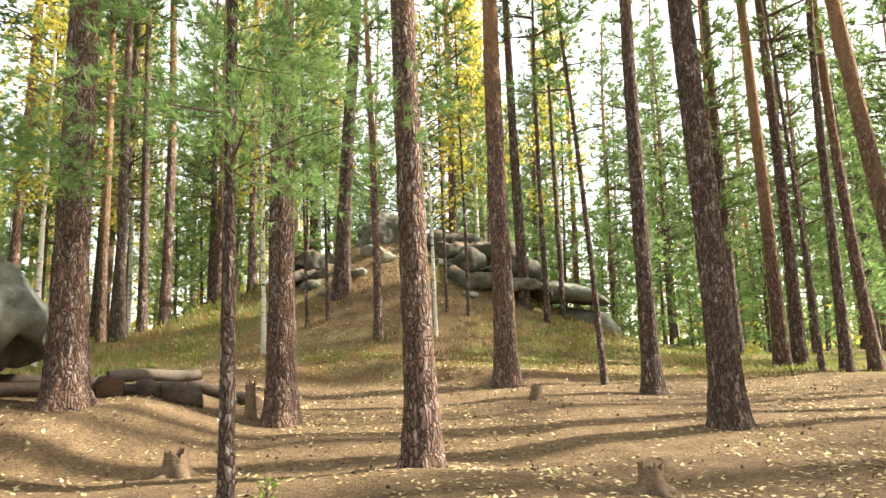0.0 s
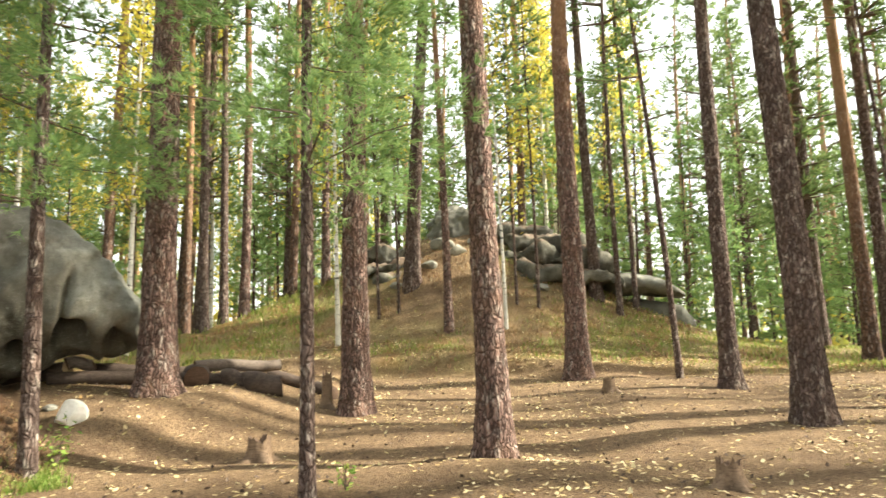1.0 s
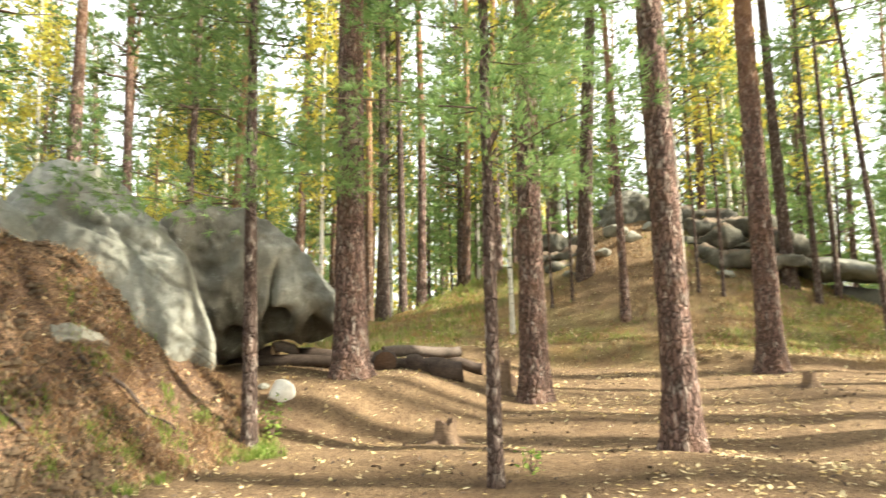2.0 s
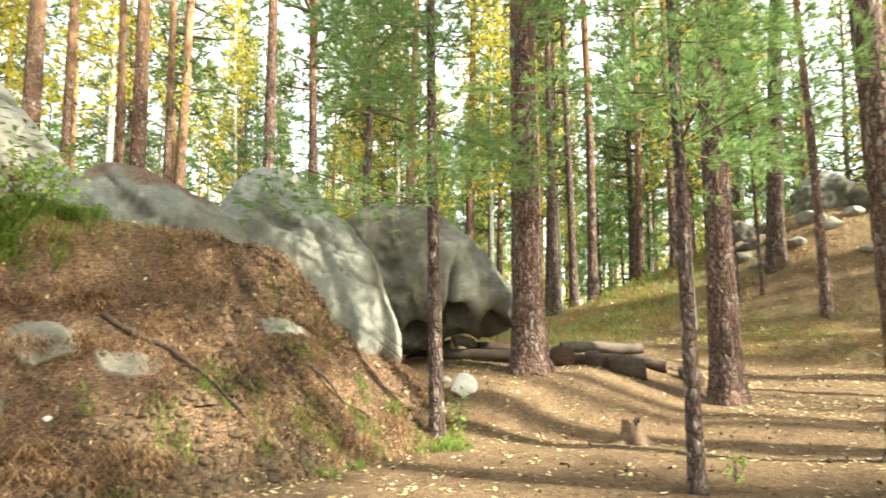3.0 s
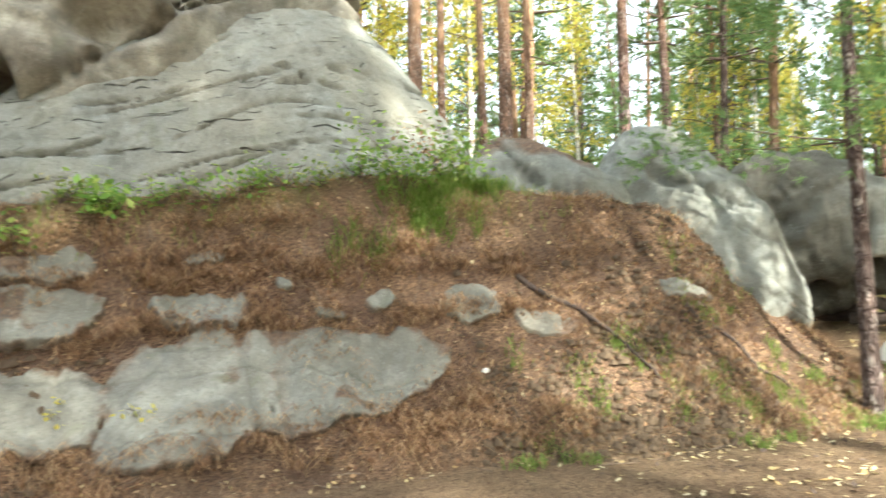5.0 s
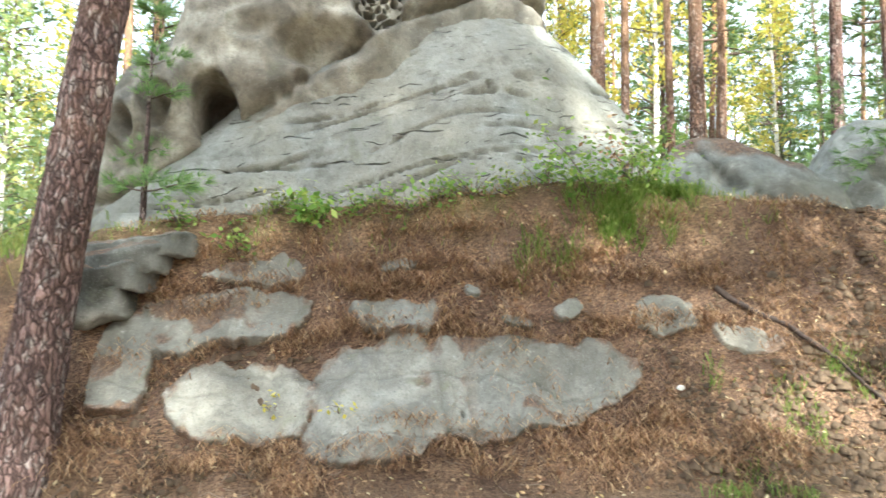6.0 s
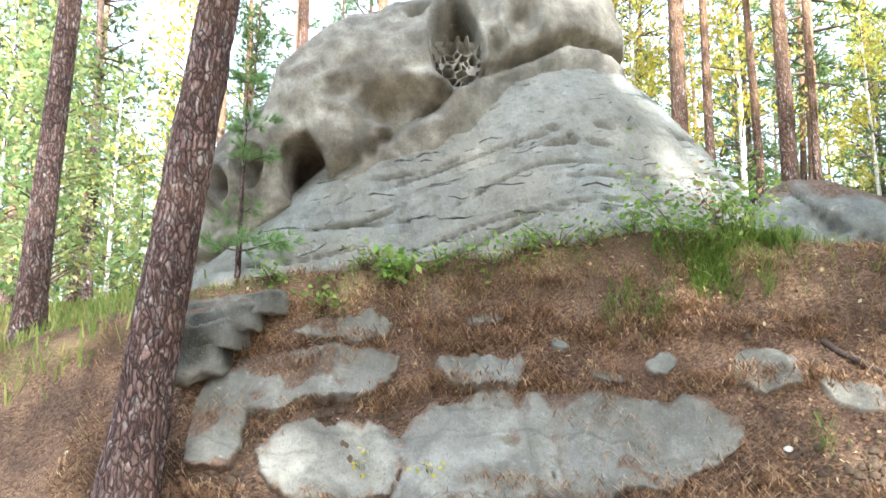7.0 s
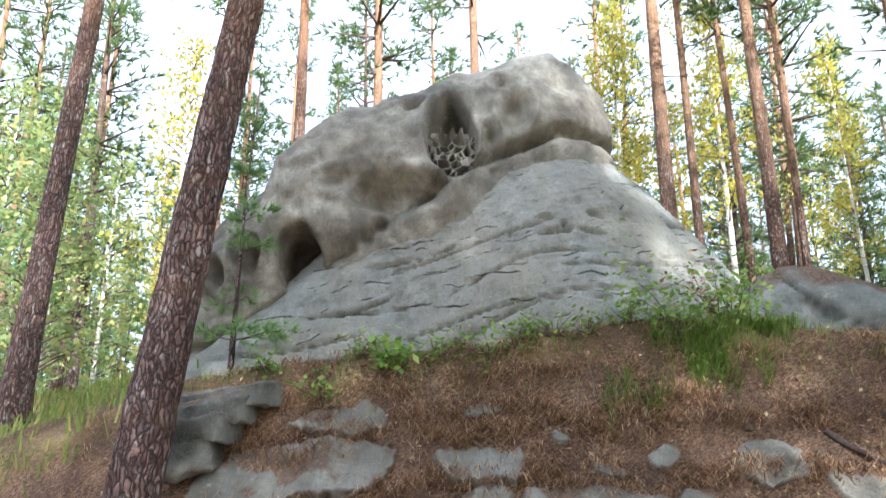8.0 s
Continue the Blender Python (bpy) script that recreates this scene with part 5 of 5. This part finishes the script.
def build_litter():
    rng = np.random.RandomState(404)
    floor_keep = lambda x, y: 0.25 + 0.75 * ss(-0.3, 0.5, fbm(x * 0.7, y * 0.7, 0, 3, 61))
    p = in_plan(rng, 17000, -6.5, 9, 3.0, 16.5, floor_keep)
    p[:, 2] += 0.012
    tagged(tris_ob("fallen_leaf_litter", leaf_quads(rng, p, 0.036, 0.75), LITTER), "pale yellow fallen leaves scattered over the forest floor", "leaf litter", kind="stuff")
    p = in_plan(rng, 9000, -7, 8, 14.8, 22, lambda x, y: 0.8 * floor_keep(x, y))
    p[:, 2] += 0.02
    tagged(tris_ob("fallen_leaf_litter", leaf_quads(rng, p, 0.042, 0.75), LITTER), "golden fallen leaves on the hillside", "leaf litter", kind="stuff")
    p = in_plan(rng, 5200, -8.6, -4.2, -3.5, 7.0, lambda x, y: 0.6 * ss(-0.3, 0.1, bank_share(x, y)))
    p[:, 2] += 0.03
    tagged(tris_ob("fallen_leaf_litter", leaf_quads(rng, p[:1500], 0.024, 0.5), LITTER), "pale fallen leaves caught on the bank", "leaf litter", kind="stuff")
    p = in_plan(rng, 16000, -8.4, -4.0, -3.5, 7.0, lambda x, y: ss(-0.1, 0.15, bank_share(x, y)) * (1 - ss(1.05, 1.2, bank_share(x, y))) * (0.35 + 0.65 * ss(-0.2, 0.4, fbm(x * 2.1, y * 2.1, 0, 3, 73))))
    p[:, 2] += 0.015
    tagged(tris_ob("dry_leaf_litter", leaf_quads(rng, p, 0.030, 0.35), DRY), "brown dead leaves and bark scraps on the bank", "leaf litter", kind="stuff")
    p = in_plan(rng, 60000, -8.8, -4.2, -3.5, 7.2, lambda x, y: ss(-0.15, 0.2, bank_share(x, y)) * (1 - ss(1.15, 1.4, bank_share(x, y))) * ss(-0.25, 0.35, fbm(x * 1.6, y * 1.6, 0, 3, 71)))
    tagged(tris_ob("dry_needle_litter", blades(rng, p - np.array([0, 0, 0.01]), 0.17, 0.0042, 1.9), DRY), "rusty dry pine needles and grass matted on the bank", "needle litter", kind="stuff")
    p = in_plan(rng, 5000, -6, 8, 3, 16, lambda x, y: 0.4 + 0 * x)
    tagged(tris_ob("cone_litter", leaf_quads(rng, p + np.array([0, 0, 0.012]), 0.030, 0.2), TWIG), "dark pine cones and twigs strewn over the soil", "cone litter", kind="stuff")


def build_fringe():
    """Tufts of dead grass that hang over the edges of the bank's slabs."""
    rng = np.random.RandomState(515)
    base = []
    for k in range(170):
        cy, cq = rng.uniform(-2.3, 3.4), rng.choice([0.12, 0.18, 0.26, 0.57, 0.60, 0.72, 0.74, 0.79, 0.90]) + rng.normal(0, 0.015)
        y = cy + rng.normal(0, 0.09, 55)
        q = cq + rng.normal(0, 0.015, 55)
        x = foot_x(y) + q * (crest_x(y) - foot_x(y))
        base.append(np.stack([x + 0.02, y, ground_z(x, y) + 0.02], 1))
    tagged(tris_ob("hanging_dry_grass", blades(rng, np.concatenate(base), 0.17, 0.0042, 1.9), DRY), "rusty dead grass hanging over the slabs of the bank", "grass", kind="stuff")


build_fringe()


def build_clods():
    """Crumbs and clods of dark soil, bark scraps and short sticks on the bank."""
    rng = np.random.RandomState(717)
    shape = np.array([[1, 0, 0], [0, 1, 0], [-1, 0, 0], [0, -1, 0], [0, 0, 1], [0.5, 0.5, 0.6], [-0.5, 0.5, 0.6], [-0.5, -0.5, 0.6], [0.5, -0.5, 0.6]], float)
    tri = np.array([[0, 1, 5], [1, 2, 6], [2, 3, 7], [3, 0, 8], [5, 1, 6], [6, 2, 7], [7, 3, 8], [8, 0, 5], [5, 6, 4], [6, 7, 4], [7, 8, 4], [8, 5, 4]])
    p = in_plan(rng, 38000, -8.2, -4.4, -2.8, 7.0, lambda x, y: ss(-0.12, 0.12, bank_share(x, y)) * (1 - ss(0.95, 1.05, bank_share(x, y))) * ss(0.0, 0.55, fbm(x * 1.4, y * 1.4, 0, 4, 77)) * (0.35 + 0.65 * ss(1.8, 3.0, y)))
    size = 0.012 + 0.055 * rng.uniform(0, 1, len(p)) ** 4
    v = p[:, None] + shape[None] * size[:, None, None] * rng.uniform(0.6, 1.35, (len(p), 9, 3)) - np.array([0, 0, 0.004])
    f = tri[None] + 9 * np.arange(len(p))[:, None, None]
    tagged(mesh_ob("soil_clods", v.reshape(-1, 3), f.reshape(-1, 3), DARK_SOIL), "dark crumbling soil clods on the bank", "soil", kind="stuff")
    p = in_plan(rng, 2600, -8.0, -4.2, -2.6, 7.0, lambda x, y: 0.3 * ss(-0.2, 0.1, bank_share(x, y)))
    pieces = []
    for c in p:
        az, L = rng.uniform(0, 6.28), rng.uniform(0.06, 0.32)
        s = np.linspace(-0.5, 0.5, 4)
        xy = c[:2] + s[:, None] * L * np.array([math.cos(az), math.sin(az)]) + rng.normal(0, 0.008, (4, 2))
        pieces.append(tube(np.column_stack([xy, ground_z(xy[:, 0], xy[:, 1]) + 0.012]), np.full(4, rng.uniform(0.002, 0.006)), 4))
    tagged(mesh_ob("fallen_sticks", *join(pieces), STICK), "thin grey-brown sticks lying on the bank", "sticks", kind="stuff")


build_clods()


def build_grass():
    rng = np.random.RandomState(505)
    def tufts(count, cx, cy, sx, sy, per, spread):
        base = []
        for _ in range(count):
            x, y = rng.normal(cx, sx), rng.normal(cy, sy)
            bx, by = x + rng.normal(0, spread, per), y + rng.normal(0, spread, per)
            base.append(np.stack([bx, by, ground_z(bx, by) - 0.01], 1))
        return np.concatenate(base)
    p = np.concatenate([tufts(24, -7.27, 2.55, 0.06, 0.45, 60, 0.045), tufts(12, -7.14, 2.55, 0.06, 0.45, 40, 0.04)])
    tagged(tris_ob("grass_tuft", blades(rng, p, 0.27, 0.0055, 1.3), MEADOW), "long green grass hanging over the edge of the bank", "grass", kind="stuff")
    rim = lambda x, y: np.exp(-((bank_share(x, y) - 1.0) / 0.12) ** 2) * ss(-0.2, 0.4, fbm(x * 1.3, y * 1.3, 0, 3, 81))
    p = in_plan(rng, 9000, -9.2, -6.0, -3.5, 4.5, rim)
    tagged(tris_ob("grass_tuft", blades(rng, p, 0.16, 0.005, 0.9), GRASS), "short grass along the ledge under the rock face", "grass", kind="stuff")
    p = np.concatenate([tufts(16, -5.75, 3.6, 0.22, 0.5, 40, 0.06), tufts(26, -5.25, 5.2, 0.25, 0.7, 34, 0.05), tufts(12, -4.7, 6.3, 0.25, 0.35, 45, 0.08), tufts(10, -6.0, 5.3, 0.15, 0.5, 26, 0.05)])
    tagged(tris_ob("grass_tuft", blades(rng, p, 0.15, 0.005, 1.0), MEADOW), "sparse grass tufts on the soil of the bank", "grass", kind="stuff")
    hill = lambda x, y: ss(14.9, 15.8, y) * (0.08 + 0.3 * ss(1.5, 4, x) + 0.6 * ss(-0.05, 0.5, fbm(x * 0.5, y * 0.5, 0, 4, 21))) * (1 - 0.9 * np.exp(-((x + 1.8) / 1.8) ** 2) * ss(16.5, 18.5, y))
    p = in_plan(rng, 30000, -12, 13, 14.8, 23, hill)
    tagged(tris_ob("grass_tuft", blades(rng, p, 0.15, 0.010, 0.9), GRASS), "thin yellowing grass and low shrubs on the hillside", "grass", kind="stuff")
    p = in_plan(rng, 16000, -8, 9, 14.8, 22, lambda x, y: 0.6 * ss(14.9, 15.4, y) * ss(-0.2, 0.4, fbm(x * 0.9, y * 0.9, 0, 3, 27)))
    tagged(tris_ob("dry_grass_tuft", blades(rng, p, 0.14, 0.010, 1.0), DRY), "rusty dry grass and bilberry on the hillside", "grass", kind="stuff")
    p = in_plan(rng, 16000, -24, -5, 10, 34, lambda x, y: ss(-4.5, -6.5, x) * (0.3 + 0.7 * ss(-0.2, 0.4, fbm(x * 0.5, y * 0.5, 0, 3, 23))))
    tagged(tris_ob("grass_tuft", blades(rng, p, 0.26, 0.014, 0.8), GRASS), "green undergrowth of grass below the far pines", "grass", kind="stuff")
    p = in_plan(rng, 14000, -22, -8.5, -14, -2.5, lambda x, y: 0.3 + 0.7 * ss(-0.2, 0.4, fbm(x * 0.5, y * 0.5, 0, 3, 25)))
    tagged(tris_ob("grass_tuft", blades(rng, p, 0.30, 0.012, 0.8), GRASS), "green grass on the slope beside the rock", "grass", kind="stuff")


def shrub(x, y, h, radius, count, size, seed, material, label, lift=0.0):
    """A loose leafy shrub: thin stems with many small leaves."""
    rng = np.random.RandomState(seed)
    thing = tagged(new("shrub"), label, "shrub", "shrubs of the ledge")
    thing.location = (x, y, gz(x, y) + lift)
    pts = []
    for k in range(7):
        az, out = rng.uniform(0, 6.28), rng.uniform(0.3, 1.0) * radius
        s = np.linspace(0, 1, 6)
        path = np.stack([out * np.cos(az) * s ** 1.4, out * np.sin(az) * s ** 1.4, h * rng.uniform(0.6, 1.1) * s - 0.03], 1) + rng.normal(0, 0.02, (6, 3)) * s[:, None]
        mesh_ob("stem", *tube(path, 0.008 * (1.1 - s), 5), TWIG, thing)
        q = rng.uniform(0.25, 1.05, count // 7)
        pts.append(np.stack([np.interp(q, s, path[:, a]) for a in range(3)], 1) + rng.normal(0, 0.12 * radius + 0.03, (len(q), 3)))
    tris_ob("foliage", leaf_quads(rng, np.concatenate(pts), size, 0.4), material, thing)
    return thing


build_litter()
build_grass()
shrub(-7.32, 2.45, 0.72, 0.85, 520, 0.042, 1, LEAFY, "light green leafy shrub at the edge of the bank")
shrub(-7.35, 3.05, 0.55, 0.75, 380, 0.04, 2, LEAFY, "green shrub with reddening leaves at the edge of the bank")
shrub(-7.35, 2.9, 0.8, 0.45, 160, 0.035, 3, DRY, "shrub with dry brown leaves at the edge of the bank")
shrub(-8.05, -0.35, 0.34, 0.40, 210, 0.05, 4, LEAFY, "low dark green plant growing on the rock ledge")
shrub(-8.1, -1.1, 0.32, 0.40, 130, 0.042, 5, LEAFY, "low green plant growing on the rock ledge")
shrub(-7.85, 0.6, 0.30, 0.42, 120, 0.038, 6, LEAFY, "low green plant below the sloping slab")
shrub(-7.75, 1.25, 0.28, 0.40, 110, 0.038, 7, LEAFY, "small green plant below the sloping slab")
for k, (bx, by) in enumerate(((-8.35, -1.7), (-8.2, -0.75), (-8.0, 0.1), (-7.85, 0.95), (-7.65, 1.6), (-7.5, 2.0))):
    shrub(bx, by, 0.20 + 0.05 * (k % 3), 0.32, 140, 0.034, 30 + k, (LEAFY, GRASS, LEAFY)[k % 3], "low leafy plants on the ledge under the rock face")
shrub(-6.85, -0.15, 0.18, 0.15, 40, 0.035, 8, YELLOW, "tiny yellowing seedling among the slabs")
shrub(-7.1, -0.7, 0.18, 0.15, 40, 0.035, 9, YELLOW, "tiny yellow-green seedling among the slabs")
shrub(-1.55, 6.2, 0.30, 0.15, 40, 0.035, 10, LEAFY, "thin light green seedling on bare soil")
shrub(-4.75, 6.75, 0.45, 0.3, 160, 0.03, 11, LEAFY, "soft green seedling beside a thin pine")
young_pine(-8.9, -2.15, 0.03, 2.4, (0, 0), 0.4, 0.6, 91, "small pine sapling with sparse needles beside the rock", near=True, density=0.25)


# exposed root that runs down the bank
def root(points, r, seed):
    p = np.array([(x, y, gz(x, y) + 0.02) for x, y in points])
    q = np.linspace(0, len(p) - 1, 40)
    path = np.stack([np.interp(q, np.arange(len(p)), p[:, a]) for a in range(3)], 1)
    path[:, 2] += 0.03 * vnoise(q * 1.5, 0, 0, seed) - 0.01
    path[:, 0] += 0.05 * vnoise(q * 2.2, 3, 0, seed)
    v, f = tube(path, r * np.linspace(1, 0.35, 40) * (1 + 0.2 * vnoise(q * 3, 1, 0, seed)), 10)
    return tagged(mesh_ob("tree_root", v, f, LOGBARK), "dark exposed tree root running down the bank", "root")


root([(-6.62, 3.36), (-6.44, 3.60), (-6.26, 3.82), (-6.02, 4.03), (-5.77, 4.14), (-5.57, 4.25)], 0.032, 3)
root([(-5.95, 5.05), (-5.72, 5.32), (-5.50, 5.50), (-5.25, 5.72)], 0.030, 5)
